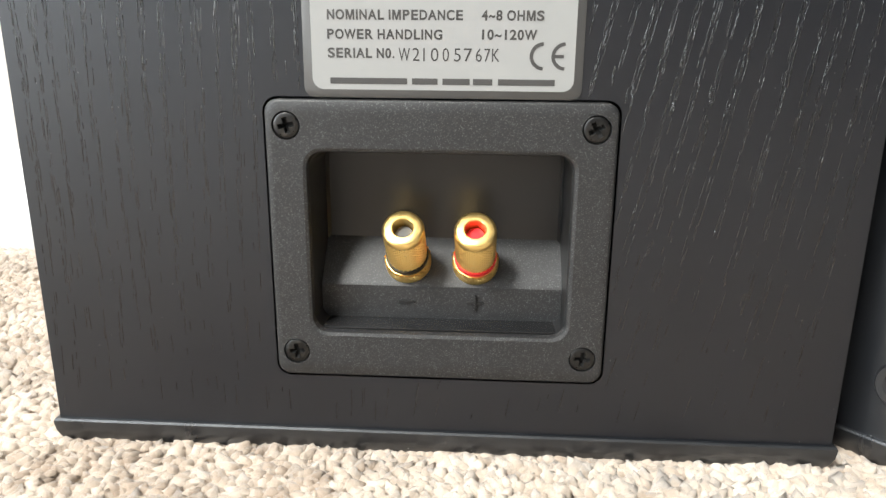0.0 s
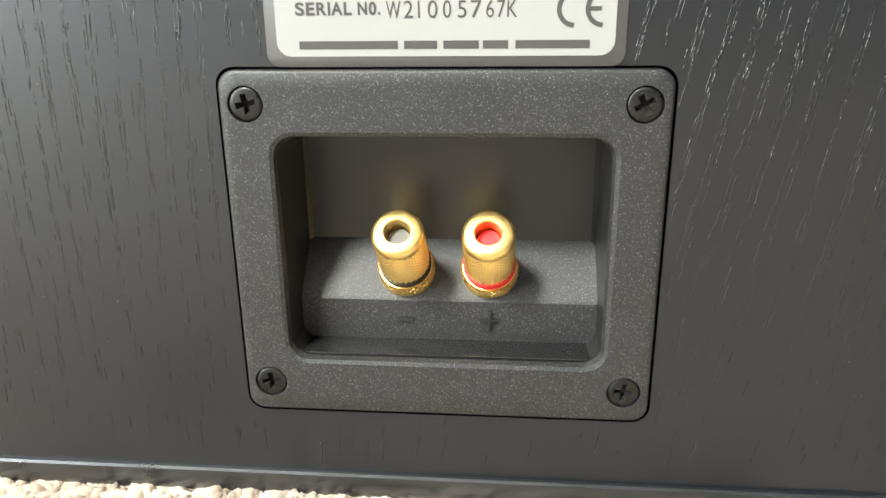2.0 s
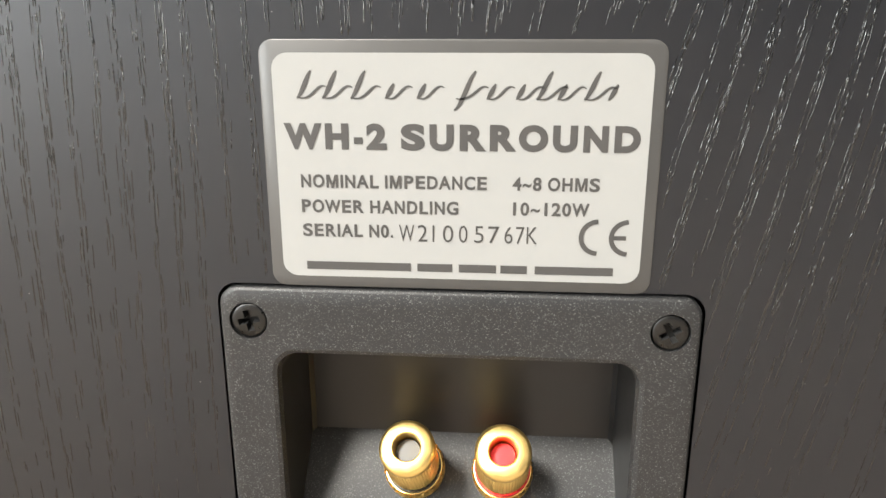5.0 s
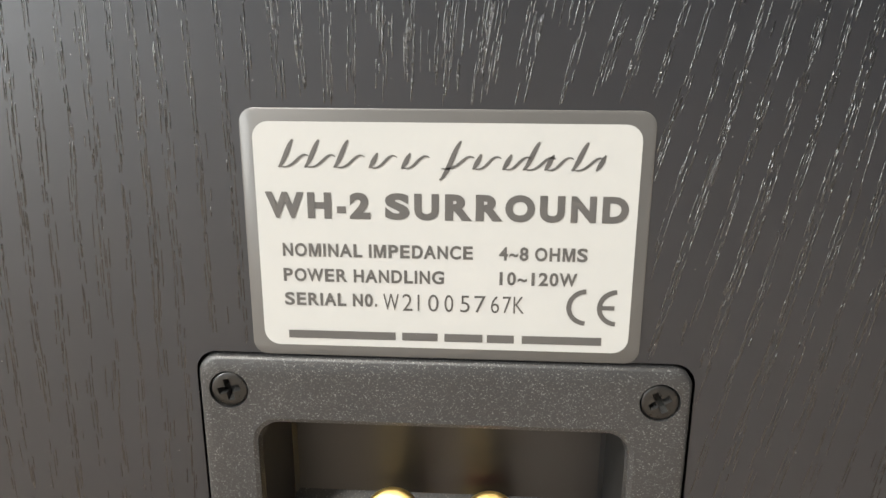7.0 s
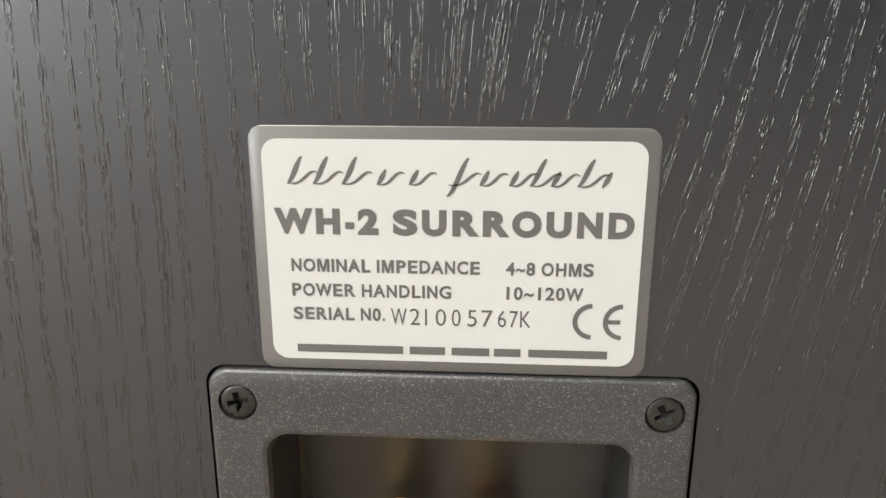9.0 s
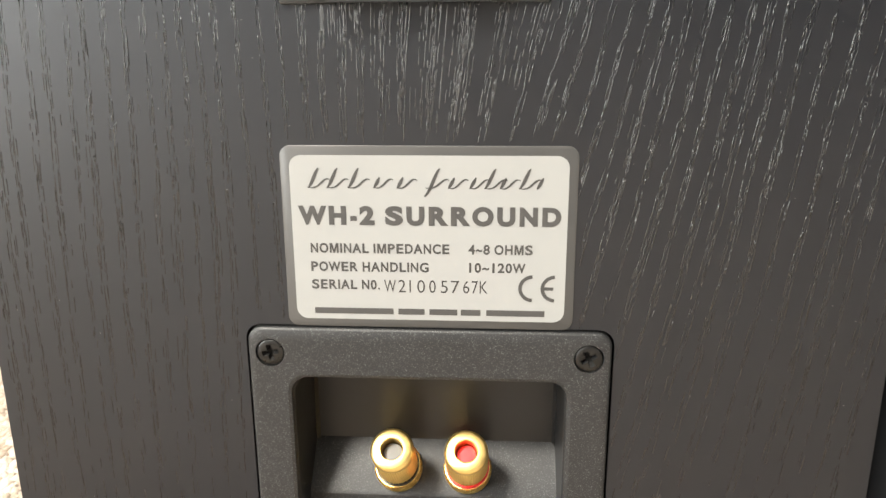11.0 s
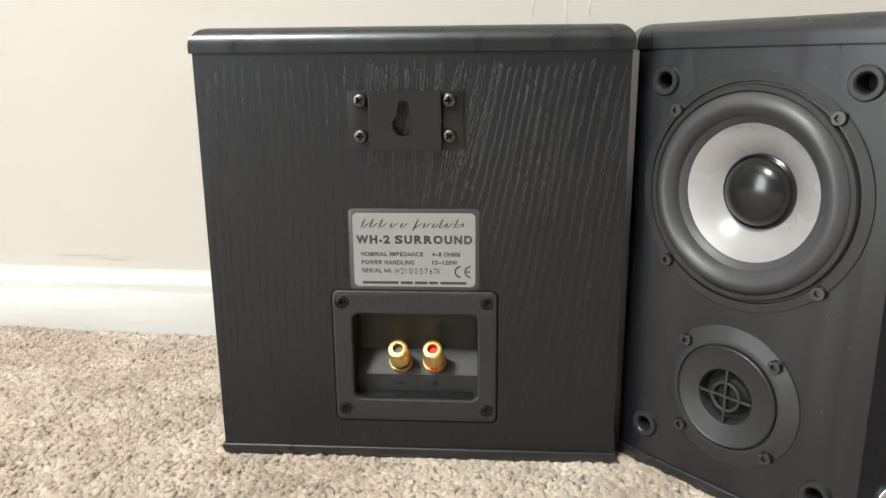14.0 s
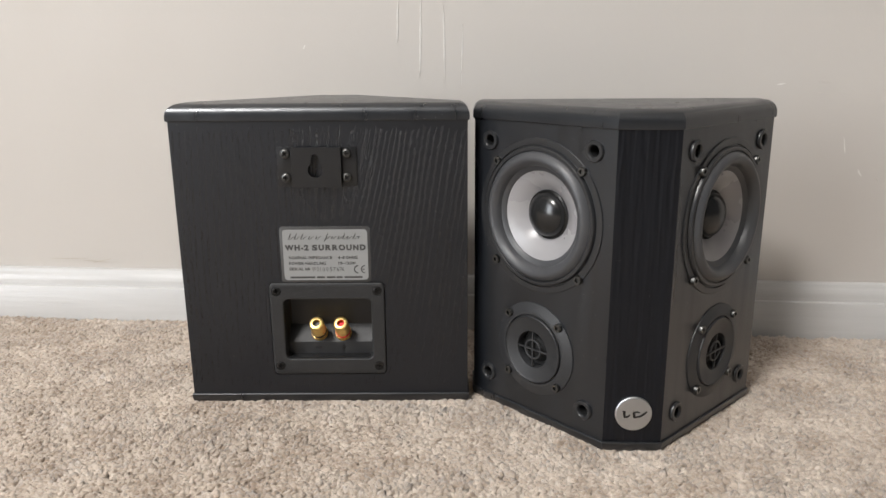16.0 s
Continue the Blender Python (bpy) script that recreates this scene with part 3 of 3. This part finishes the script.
def knurl(r, y0, y1, n, rows, amp):
    rings = []
    for j in range(rows + 1):
        y = y0 + (y1 - y0) * j / rows
        rings.append([((r + (amp if (i + j) % 2 else -amp)) * math.cos(2 * math.pi * i / n), y, (r + (amp if (i + j) % 2 else -amp)) * math.sin(2 * math.pi * i / n)) for i in range(n)])
    bm = bmesh.new()
    vs = [[bm.verts.new(p) for p in q] for q in rings]
    for j in range(rows):
        for i in range(n):
            k = (i + 1) % n
            a, b, c, d = vs[j][i], vs[j][k], vs[j + 1][k], vs[j + 1][i]
            if (i + j) % 2:
                bm.faces.new((a, b, d)), bm.faces.new((b, c, d))
            else:
                bm.faces.new((a, b, c)), bm.faces.new((a, c, d))
    bmesh.ops.recalc_face_normals(bm, faces=bm.faces)
    return bm


def binding_post(sp, m, ring, plug, word):
    """Stands on y = 0 and points to -y."""
    knob = part("binding_post", lathe([(0.0052, -0.0172), (0.0057, -0.0176), (0.0057, -0.0188), (0.0054, -0.0196), (0.0048, -0.0200), (0.0031, -0.0200), (0.0028, -0.0197), (0.0027, -0.0140)], 48), "gold", sp, "gold plated binding post with a %s ring" % word, m)
    part("knurled_sleeve", knurl(0.0056, -0.0052, -0.0174, 56, 18, 0.00014), "gold", knob, "diamond knurled gold sleeve", smooth=0)
    part("colour_ring", lathe([(0.0052, -0.0036), (0.0060, -0.0036), (0.0060, -0.0053), (0.0052, -0.0053)], 48), ring, knob, "%s plastic ring" % word)
    part("base_collar", knurl(0.0065, -0.0010, -0.0035, 48, 3, 0.00020), "gold", knob, "knurled gold collar", smooth=0)
    part("foot", lathe([(0.0065, 0.0010), (0.0066, -0.0003), (0.0064, -0.0010), (0.0062, -0.0036), (0.0048, -0.0037)], 48), "gold", knob)
    part("plug", facing_out(lathe([(0.0026, -0.0158), (0.0024, -0.0165), (0, -0.0166)], 32)), plug, knob, "%s plug in the bore" % ("red" if ring == "red" else "grey"))


def terminal_plate(sp):
    x, z0, z1 = 0.0450, 0.0248, 0.1012
    ox, oz0, oz1 = 0.0343, 0.0381, 0.0876
    scr = [(-0.0395, 0.0945, 12), (0.0395, 0.0945, 28), (-0.0395, 0.0319, 5), (0.0395, 0.0319, 84)]
    n = 8
    bm = bmesh.new()
    skin([rounded(-x, x, z0, z1, 0.0036, 0.0060, n), rounded(-x, x, z0, z1, 0.0036, -0.0003, n), rounded(-x + 0.0002, x - 0.0002, z0 + 0.0002, z1 - 0.0002, 0.0035, -0.0007, n), rounded(-x + 0.0007, x - 0.0007, z0 + 0.0007, z1 - 0.0007, 0.0032, -0.0010, n)], bm=bm)
    d = 0.0013
    sheet(rounded(-x + 0.0007, x - 0.0007, z0 + 0.0007, z1 - 0.0007, 0.0032, -0.0010, n), [rounded(-ox - d, ox + d, oz0 - d, oz1 + d, 0.0052, -0.0010, n)] + [circle(0.0037, -0.0010, 24, a, b) for a, b, _ in scr], bm)
    skin([rounded(-ox - d, ox + d, oz0 - d, oz1 + d, 0.0052, -0.0010, n), rounded(-ox - d * 0.35, ox + d * 0.35, oz0 - d * 0.35, oz1 + d * 0.35, 0.0045, -0.0006, n), rounded(-ox, ox, oz0, oz1, 0.0042, 0.0008, n)], bm=bm)
    well = skin([rounded(-ox, ox, oz0, oz1, 0.0042, 0.0008, n), rounded(-ox + 0.0003, ox - 0.0003, oz0 + 0.0002, oz1 - 0.0003, 0.0040, 0.0195, n), rounded(-ox + 0.0012, ox - 0.0012, oz0 + 0.001, oz1 - 0.0012, 0.003, 0.0205, n)], cap1=True)
    for a, b, _ in scr:
        skin([circle(0.0037, -0.0010, 24, a, b), circle(0.0036, 0.0024, 24, a, b)], cap1=True, bm=bm)
    bmesh.ops.remove_doubles(bm, verts=bm.verts, dist=1e-7)
    plate = part("terminal_plate", bm, "plate", sp, "recessed textured black plastic terminal plate")
    part("recess", well, "well", plate, "smooth black moulded recess", None, 40)
    # sloping ledge that carries the posts
    prof = [(0.0205, 0.0370), (0.0098, 0.0370), (0.0094, 0.0378), (0.0096, 0.0482), (0.0100, 0.0490), (0.0198, 0.0592), (0.0205, 0.0598)]
    w = ox - 0.0002
    part("ledge", skin([[(-w, y, z) for y, z in prof], [(w, y, z) for y, z in prof]], cap0=True, cap1=True), "plate", plate, "", None, 25)
    part("tray", box(-w + 0.0016, w - 0.0016, 0.0012, 0.0095, oz0 + 0.0001, oz0 + 0.0006, 0.0002), "tray", plate, "glossy black tray under the ledge")
    part("minus_mark", box(-0.0121, -0.0076, 0.0086, 0.0097, 0.0435, 0.0441, 0.00012), "well", plate, "moulded minus mark")
    bm = box(0.0074, 0.0122, 0.0088, 0.0097, 0.0435, 0.0441, 0.00012)
    box(0.0095, 0.0101, 0.0087, 0.0097, 0.0414, 0.0462, 0.00012, bm)
    part("plus_mark", bm, "well", plate, "moulded plus mark")
    for a, b, t in scr:
        part("screw", cross_screw(0.00345, 0.0005, t, 0.0021, 0.0018), ("screw", "dark"), plate, "blackened cross-head screw", pose(a, -0.0004, b))
    foot = Vector((0, 0.0146, 0.0537))
    tilt = 45
    for px, ring, plug, word in ((-0.0097, "black", "grey_plug", "black"), (0.0096, "red", "red", "red")):
        binding_post(sp, pose(px, foot.y, foot.z, -tilt, 0, 0), ring, plug, word)


def bars(row, z0, z1, y):
    bm = bmesh.new()
    for a, b in row:
        vs = [bm.verts.new(p) for p in ((a, y, z0), (b, y, z0), (b, y, z1), (a, y, z1))]
        bm.faces.new(vs)
    return facing_out(bm)


def rating_label(sp):
    mm = 0.001
    lab = part("rating_label", skin([rounded(-0.0343, 0.0352, 0.1017, 0.1462, 0.0026, 0.0002), rounded(-0.0343, 0.0352, 0.1017, 0.1462, 0.0026, -0.0002), rounded(-0.03415, 0.03505, 0.10185, 0.14605, 0.00245, -0.0003)], cap1=True), "border", sp, "silver-white rating label with a grey border")
    part("label_field", facing_out(sheet(rounded(-0.0321, 0.0331, 0.1037, 0.1440, 0.0028, -0.00040), [])), "label", lab, "silver-white printed field")
    y = -0.00050
    rows = [("WH-2 SURROUND", -30.5, 31.6, 127.4, 132.0, 0.056), ("NOMINAL IMPEDANCE", -27.9, 5.5, 120.5, 122.9, 0.03), ("4~8 OHMS", 10.0, 25.2, 120.5, 122.9, 0.03),
            ("POWER HANDLING", -28.0, 0.5, 115.9, 118.3, 0.03), ("10~120W", 10.2, 23.6, 116.0, 118.4, 0.03), ("SERIAL N0.", -28.0, -11.4, 111.4, 113.8, 0.03)]
    for body, x0, x1, z0, z1, bold in rows:
        for one in words(body, x0 * mm, x1 * mm, z0 * mm, z1 * mm, y, bold):
            part("printed_character", one, "ink", lab, "", None, 0)
    # serial number, punched with uneven gaps
    for ch, a, b in zip("W21005767K", (0, 33, 59, 77, 105, 132, 156, 184, 204, 222), (27, 50, 62, 95, 120, 148, 175, 198, 218, 240)):
        part("printed_character", set_char(ch, (-10.3 + a * 0.1038) * mm, (-10.3 + b * 0.1038) * mm, 0.1108, 0.1139, y, -0.004), "ink", lab, "", None, 0)
    # maker's line and mark as plain bars and strokes
    for a, b in ((-27.6, -8.2), (-7.0, -0.6), (0.6, 7.4), (8.2, 13.0), (14.4, 28.4)):
        part("printed_bar", bars([(a * mm, b * mm)], 0.1051, 0.1066, y), "ink", lab, "", None, 0)
    # conformity mark of two open arcs
    for cx in (25.4, 30.7):
        pts = [((cx + 3.0 * math.cos(radians(a))) * mm, (112.2 + 2.95 * math.sin(radians(a))) * mm, 0.00043) for a in range(92, 269, 8)]
        part("conformity_arc", ribbon(pts, y), "ink", lab, "", None, 0)
    part("conformity_bar", bars([(0.0281, 0.0303)], 0.1118, 0.1126, y), "ink", lab, "", None, 0)
    # flowing logo strokes
    for pts, w in LOGO:
        part("logo_stroke", ribbon(stroke(([(x * mm, z * mm) for x, z in pts], w * mm)), y), "ink", lab, "", None, 0)


LOGO = []
for k, (x, tall) in enumerate(((-26.5, 1), (-22.0, 1), (-17.0, 1), (-11.5, 0), (-6.0, 0), (1.5, 2), (6.0, 0), (11.0, 0), (15.0, 1), (18.0, 0), (23.0, 1), (26.5, 0))):
    top, low = (141.0 if tall else 138.9), (134.4 if tall == 2 else 136.3)
    lean = (top - low) * 0.28
    LOGO.append(([(x - lean, low), (x - lean * 0.2, low + 0.8), (x + lean * 0.4, top - 0.9), (x + lean, top)], 0.42))
    if k < 11:
        LOGO.append(([(x - lean + 0.3, 136.4), (x + 1.6, 135.7), (x + 2.4, 139.4), (x + 4.0, 138.2)], 0.24))


def wall_bracket(sp):
    cx, z0, z1, y = -0.0024, 0.1774, 0.2070, 0.0
    hw, mid, h, t = 0.0295, 0.0178, 0.0052, 0.0013
    br = part("wall_bracket", box(cx - hw, cx - mid + 0.0005, -t, 0.0002, z0, z1, 0.0003), "bracket", sp, "black steel keyhole hanging bracket")
    part("flange", box(cx + mid - 0.0005, cx + hw, -t, 0.0002, z0, z1, 0.0003), "bracket", br)
    part("web", box(cx - mid - 0.0006, cx - mid + t - 0.0006, -h, -t + 0.0002, z0, z1, 0.0003), "bracket", br)
    part("web", box(cx + mid - t + 0.0006, cx + mid + 0.0006, -h, -t + 0.0002, z0, z1, 0.0003), "bracket", br)
    # keyhole: a round hole and a narrow slot above it
    kx, kz, R, w, top = cx - 0.0008, 0.1903, 0.0057, 0.0030, 0.2022
    a0 = math.asin(w / R)
    loop = []
    for i in range(25):
        a = math.pi / 2 + a0 + (2 * math.pi - 2 * a0) * i / 24
        loop.append((kx + R * math.cos(a), kz + R * math.sin(a)))
    for i in range(9):
        a = math.pi * i / 8
        loop.append((kx + w * math.cos(a), top - w + w * math.sin(a)))
    bm = bmesh.new()
    o = [(cx - mid, z0), (cx + mid, z0), (cx + mid, z1), (cx - mid, z1)]
    for yy in (-h - 0.0001, -h + t):
        sheet([(x, yy, z) for x, z in o], [[(x, yy, z) for x, z in loop]], bm)
    skin([[(x, -h - 0.0001, z) for x, z in o], [(x, -h + t, z) for x, z in o]], bm=bm)
    skin([[(x, -h - 0.0001, z) for x, z in loop], [(x, -h + t, z) for x, z in loop]], bm=bm)
    bmesh.ops.remove_doubles(bm, verts=bm.verts, dist=1e-7)
    bmesh.ops.recalc_face_normals(bm, faces=bm.faces)
    part("keyhole_plate", bm, "bracket", br, "raised plate with a keyhole slot", None, 30)
    for sx, sz, t2 in ((-0.0233, 0.2022, 40), (0.0222, 0.2022, 8), (-0.0233, 0.1842, 0), (0.0222, 0.1842, 40)):
        part("screw", cross_screw(0.0038, 0.0026, t2, 0.0020, 0.0016), ("nickel", "dark"), br, "domed nickel cross-head screw", pose(cx + sx, -t, sz))


def body(sp, back_open, front_open):
    """The cabinet's flat walls, each panel with its own plane so that the grain runs upright."""
    hole = [rounded(OFF - 0.0456, OFF + 0.0456, 0.0241, 0.1018, 0.0040, 0.0)] if back_open else []
    panel = part("back_panel", facing_out(sheet([(-HW, 0, Z0), (HW, 0, Z0), (HW, 0, Z1), (-HW, 0, Z1)], hole)), "ash", sp, "black ash grained back panel", None, 0)
    if back_open:
        pores(panel, -HW, HW, Z0 + 0.002, Z1, 5, [(OFF - 0.0457, OFF + 0.0457, 0.0241, 0.1019), (OFF - 0.0345, OFF + 0.0354, 0.1015, 0.1464)])
    for s in (-1, 1):
        m = pose(s * HW, SIDE / 2, 0, 0, 0, 90 * s)
        part("side_panel", facing_out(sheet([(-SIDE / 2, 0, Z0), (SIDE / 2, 0, Z0), (SIDE / 2, 0, Z1), (-SIDE / 2, 0, Z1)], [])), "ash", sp, "", m, 0)
    if not front_open:
        for side in (-1, 1):
            part("baffle", facing_out(sheet([(-FACE, 0, Z0), (FACE, 0, Z0), (FACE, 0, Z1), (-FACE, 0, Z1)], [])), "baffle", sp, "", face_frame(side), 0)
        part("front_panel", facing_out(sheet([(-HF, 0, Z0), (HF, 0, Z0), (HF, 0, Z1), (-HF, 0, Z1)], [])), "ash", sp, "", pose(0, DEPTH, 0, 0, 0, 180), 0)
    part("top_cap", cap_block(Z1, ZTOP, 0.0090), "cap", sp, "satin black rounded top cap", None, 25)
    part("bottom_cap", cap_block(Z0, ZBOT, 0.0112), "cap", sp, "satin black rounded bottom cap", None, 25)


def pores(panel, x0, x1, z0, z1, seed, holes=()):
    """Open pores of the ash: short beaded streaks in bands that spread outwards to the top."""
    rng = np.random.default_rng(seed)
    cols = []
    x = x0 - 0.03
    while x < x1 + 0.005:
        n = int(rng.integers(4, 7))
        for q in range(n):
            cols.append((x + (q - n / 2) * 0.00036 + rng.normal(0, 0.00006), rng.uniform(0.75, 1.0)))
        x += rng.uniform(0.0040, 0.0058)
    for _ in range(30):
        cols.append((rng.uniform(x0 - 0.03, x1), 0.22))
    # closely set fine lines inside the figure's arch
    for _ in range(80):
        cols.append((rng.uniform(-0.022, 0.026), 0.75))
    P = []
    for n, (cx, keep) in enumerate(cols):
        z = z0 + rng.uniform(0, 0.006)
        while z < z1 - 0.009:
            length = rng.uniform(0.0014, 0.0075)
            if rng.random() < keep * (0.12 + 0.86 * min(1.0, max(0.0, (z - 0.02) / 0.10))):
                P.append((cx, z, length, n >= len(cols) - 80))
            z += length + rng.exponential(0.0007) + 0.0003
    P = np.array(P)
    cx, z, ln, arch = P[:, 0], P[:, 1], P[:, 2], P[:, 3] > 0.5
    n = 14
    t = np.linspace(0, 1, n)
    Z = z[:, None] + ln[:, None] * t
    lean = np.interp(cx, (-0.12, -0.03, 0.0, 0.02, 0.05, 0.11), (0.03, 0.0, 0.05, 0.24, 0.20, 0.14))
    X = cx[:, None] + lean[:, None] * (Z - 0.13) + 0.0009 * np.sin(33 * Z + 60 * cx[:, None]) + 0.00012 * np.sin(190 * Z + 300 * cx[:, None])
    X += rng.normal(0, 0.00014, (len(cx), 1))
    ok = (X.min(1) > x0 + 0.0006) & (X.max(1) < x1 - 0.0006)
    ok &= ~arch | (Z[:, 0] > 0.142 + 1.0 * np.abs(X[:, 0] - 0.004))
    for a, b, c, d in holes:
        ok &= ~((X.max(1) > a) & (X.min(1) < b) & (Z[:, -1] > c) & (Z[:, 0] < d))
    X, Z, arch = X[ok], Z[ok], arch[ok]
    k = len(X)
    env = np.minimum(1, np.minimum(t, 1 - t) * 8)[None]
    deep = (0.4 + 0.6 * np.clip((Z[:, :1] - 0.02) / 0.11, 0, 1)) * np.where(arch, 0.9, 1.0)[:, None]
    H = env * deep * (0.000034 + 0.00010 * rng.random((k, n)) ** 3 + 0.00012 * (rng.random((k, n)) > 0.94)) * rng.uniform(0.6, 1.3, (k, 1))
    W = (0.35 + 0.65 * env) * (0.00010 + 0.00007 * rng.random((k, 1))) * (0.8 + 0.4 * rng.random((k, n)))
    V = np.zeros((k, n, 4, 3))
    tip = H[:, :, None] * rng.uniform(0.8, 1.2, (k, n, 2))
    for j, w in enumerate((-1.0, -0.3, 0.3, 1.0)):
        V[:, :, j, 0] = X + w * W
        V[:, :, j, 1] = -tip[:, :, j - 1] if j in (1, 2) else 0.00001
        V[:, :, j, 2] = Z
    F = []
    for i in range(n - 1):
        for j in (0, 1, 2):
            a = i * 4 + j
            F += [(a, a + 1, a + 5), (a, a + 5, a + 4)]
    loops = (np.array(F)[None] + (np.arange(k) * n * 4)[:, None, None]).reshape(-1).astype(np.int32)
    me = bpy.data.meshes.new("wood_grain")
    me.vertices.add(k * n * 4)
    me.vertices.foreach_set("co", V.reshape(-1))
    me.loops.add(len(loops))
    me.loops.foreach_set("vertex_index", loops)
    me.polygons.add(len(loops) // 3)
    me.polygons.foreach_set("loop_start", np.arange(0, len(loops), 3, dtype=np.int32))
    me.update(calc_edges=True)
    me.materials.append(M["pores"])
    ob = new("wood_grain", me)
    ob.parent = panel
    tagged(ob, "glossy open grain pores", kind="stuff")


def loudspeaker(m, label, rear):
    sp = new("loudspeaker")
    sp.matrix_world = m
    tagged(sp, label, "loudspeaker", "pair of surround loudspeakers")
    body(sp, rear, not rear)
    if rear:
        terminal_plate(sp)
        rating_label(sp)
        wall_bracket(sp)
        for ob in sp.children:
            if ob.name.split(".")[0] in ("terminal_plate", "binding_post", "rating_label", "wall_bracket"):
                ob.location.x += OFF
    else:
        front_fittings(sp)
    return sp


LEFT = pose(-OFF, 0, 0)
# the other cabinet faces the room
R_TURN = -2.136
R_BACK = 0.0803 - DEPTH
RIGHT = pose(0.2262, 0, 0, 0, 0, R_TURN) @ pose(0, -R_BACK, 0, 0, 0, 180)
build_room()
scuffs()
loudspeaker(LEFT, "black ash wedge loudspeaker standing on carpet, back turned out", True)
loudspeaker(RIGHT, "black wedge loudspeaker on carpet, bare drivers, silver badge", False)

# ---------------------------------------------------------------- carpet pile


def inside(poly, x, y):
    ok = np.ones(len(x), bool)
    n = len(poly)
    for i in range(n):
        (ax, ay), (bx, by) = poly[i], poly[(i + 1) % n]
        ok &= (bx - ax) * (y - ay) - (by - ay) * (x - ax) > 0
    return ok


def tufts(name, x0, x1, y0, y1, step, size, seed, label):
    rng = np.random.default_rng(seed)
    gx, gy = np.meshgrid(np.arange(x0, x1, step), np.arange(y0, y1, step * 0.87))
    gx = gx + (np.arange(gx.shape[0]) % 2)[:, None] * step / 2
    x, y = gx.ravel(), gy.ravel()
    x, y = x + rng.normal(0, step * 0.25, len(x)), y + rng.normal(0, step * 0.25, len(y))
    keep = y < 0.170 - 0.088 * x
    for m in (LEFT, RIGHT):
        plan = [(m @ Vector((px, py, 0))).to_2d() for px, py in inset(PLAN, 0.0045)]
        keep &= ~inside(plan, x, y)
    x, y = x[keep], y[keep]
    # three strands to a tuft; the pile leans in soft patches
    k0 = len(x)
    hh = np.repeat(rng.random(k0), 3)
    lean = np.repeat(rng.normal(0, 0.42, (k0, 2)), 3, axis=0) * size
    x, y = np.repeat(x, 3), np.repeat(y, 3)
    k = len(x)
    x, y = x + rng.normal(0, step * 0.25, k), y + rng.normal(0, step * 0.25, k)
    n = 4
    lie = np.sin(31 * x + 9 * np.sin(17 * y)) * np.sin(27 * y + 2.0 + 5 * np.sin(13 * x))
    lie2 = np.sin(19 * x + 4 * np.sin(23 * y) + 1.3)
    h = size * (1.52 + 0.45 * hh + 0.30 * rng.random(k)) + 0.0007 * lie
    r = size * (0.46 + 0.24 * rng.random(k))
    tilt = lean + rng.normal(0, 0.6, (k, 2)) * size
    tilt[:, 0] += 0.45 * size * lie
    tilt[:, 1] += 0.4 * size * lie2
    rings = ((0.9, 0.0), (1.15, 0.76))
    a0 = rng.random(k) * 6.28
    spin = rng.normal(0, 0.9, k)
    V = np.empty((k, len(rings) * n + 1, 3))
    for j, (w, z) in enumerate(rings):
        for i in range(n):
            a = a0 + 2 * np.pi * i / n + spin * z
            q = r * w * (0.72 + 0.56 * rng.random(k))
            V[:, j * n + i, 0] = x + q * np.cos(a) + tilt[:, 0] * z
            V[:, j * n + i, 1] = y + q * np.sin(a) + tilt[:, 1] * z
            V[:, j * n + i, 2] = -0.0062 + h * z * 1.0 + 0.0002 * rng.random(k)
    V[:, -1, 0], V[:, -1, 1], V[:, -1, 2] = x + tilt[:, 0] * 1.15, y + tilt[:, 1] * 1.15, -0.0062 + h
    F = []
    for j in range(len(rings) - 1):
        for i in range(n):
            b = (i + 1) % n
            F.append((j * n + i, j * n + b, (j + 1) * n + b, (j + 1) * n + i))
    quads = np.array(F)
    top = np.array([((len(rings) - 1) * n + i, (len(rings) - 1) * n + (i + 1) % n, len(rings) * n) for i in range(n)])
    nv = V.shape[1]
    off = (np.arange(k) * nv)[:, None, None]
    loops_q, loops_t = (quads[None] + off).reshape(-1), (top[None] + off).reshape(-1)
    me = bpy.data.meshes.new(name)
    me.vertices.add(k * nv)
    me.vertices.foreach_set("co", V.reshape(-1))
    nq, nt = len(loops_q) // 4, len(loops_t) // 3
    me.loops.add(len(loops_q) + len(loops_t))
    me.loops.foreach_set("vertex_index", np.concatenate([loops_q, loops_t]).astype(np.int32))
    me.polygons.add(nq + nt)
    me.polygons.foreach_set("loop_start", np.concatenate([np.arange(nq) * 4, nq * 4 + np.arange(nt) * 3]).astype(np.int32))
    me.update(calc_edges=True)
    me.polygons.foreach_set("use_smooth", [True] * (nq + nt))
    me.materials.append(M["pile"])
    ob = new(name, me)
    return tagged(ob, label, "carpet", kind="stuff")


tufts("carpet_pile", -0.50, 0.64, -0.18, 0.235, 0.0034, 0.0040, 3, "beige twisted cut-pile carpet tufts")
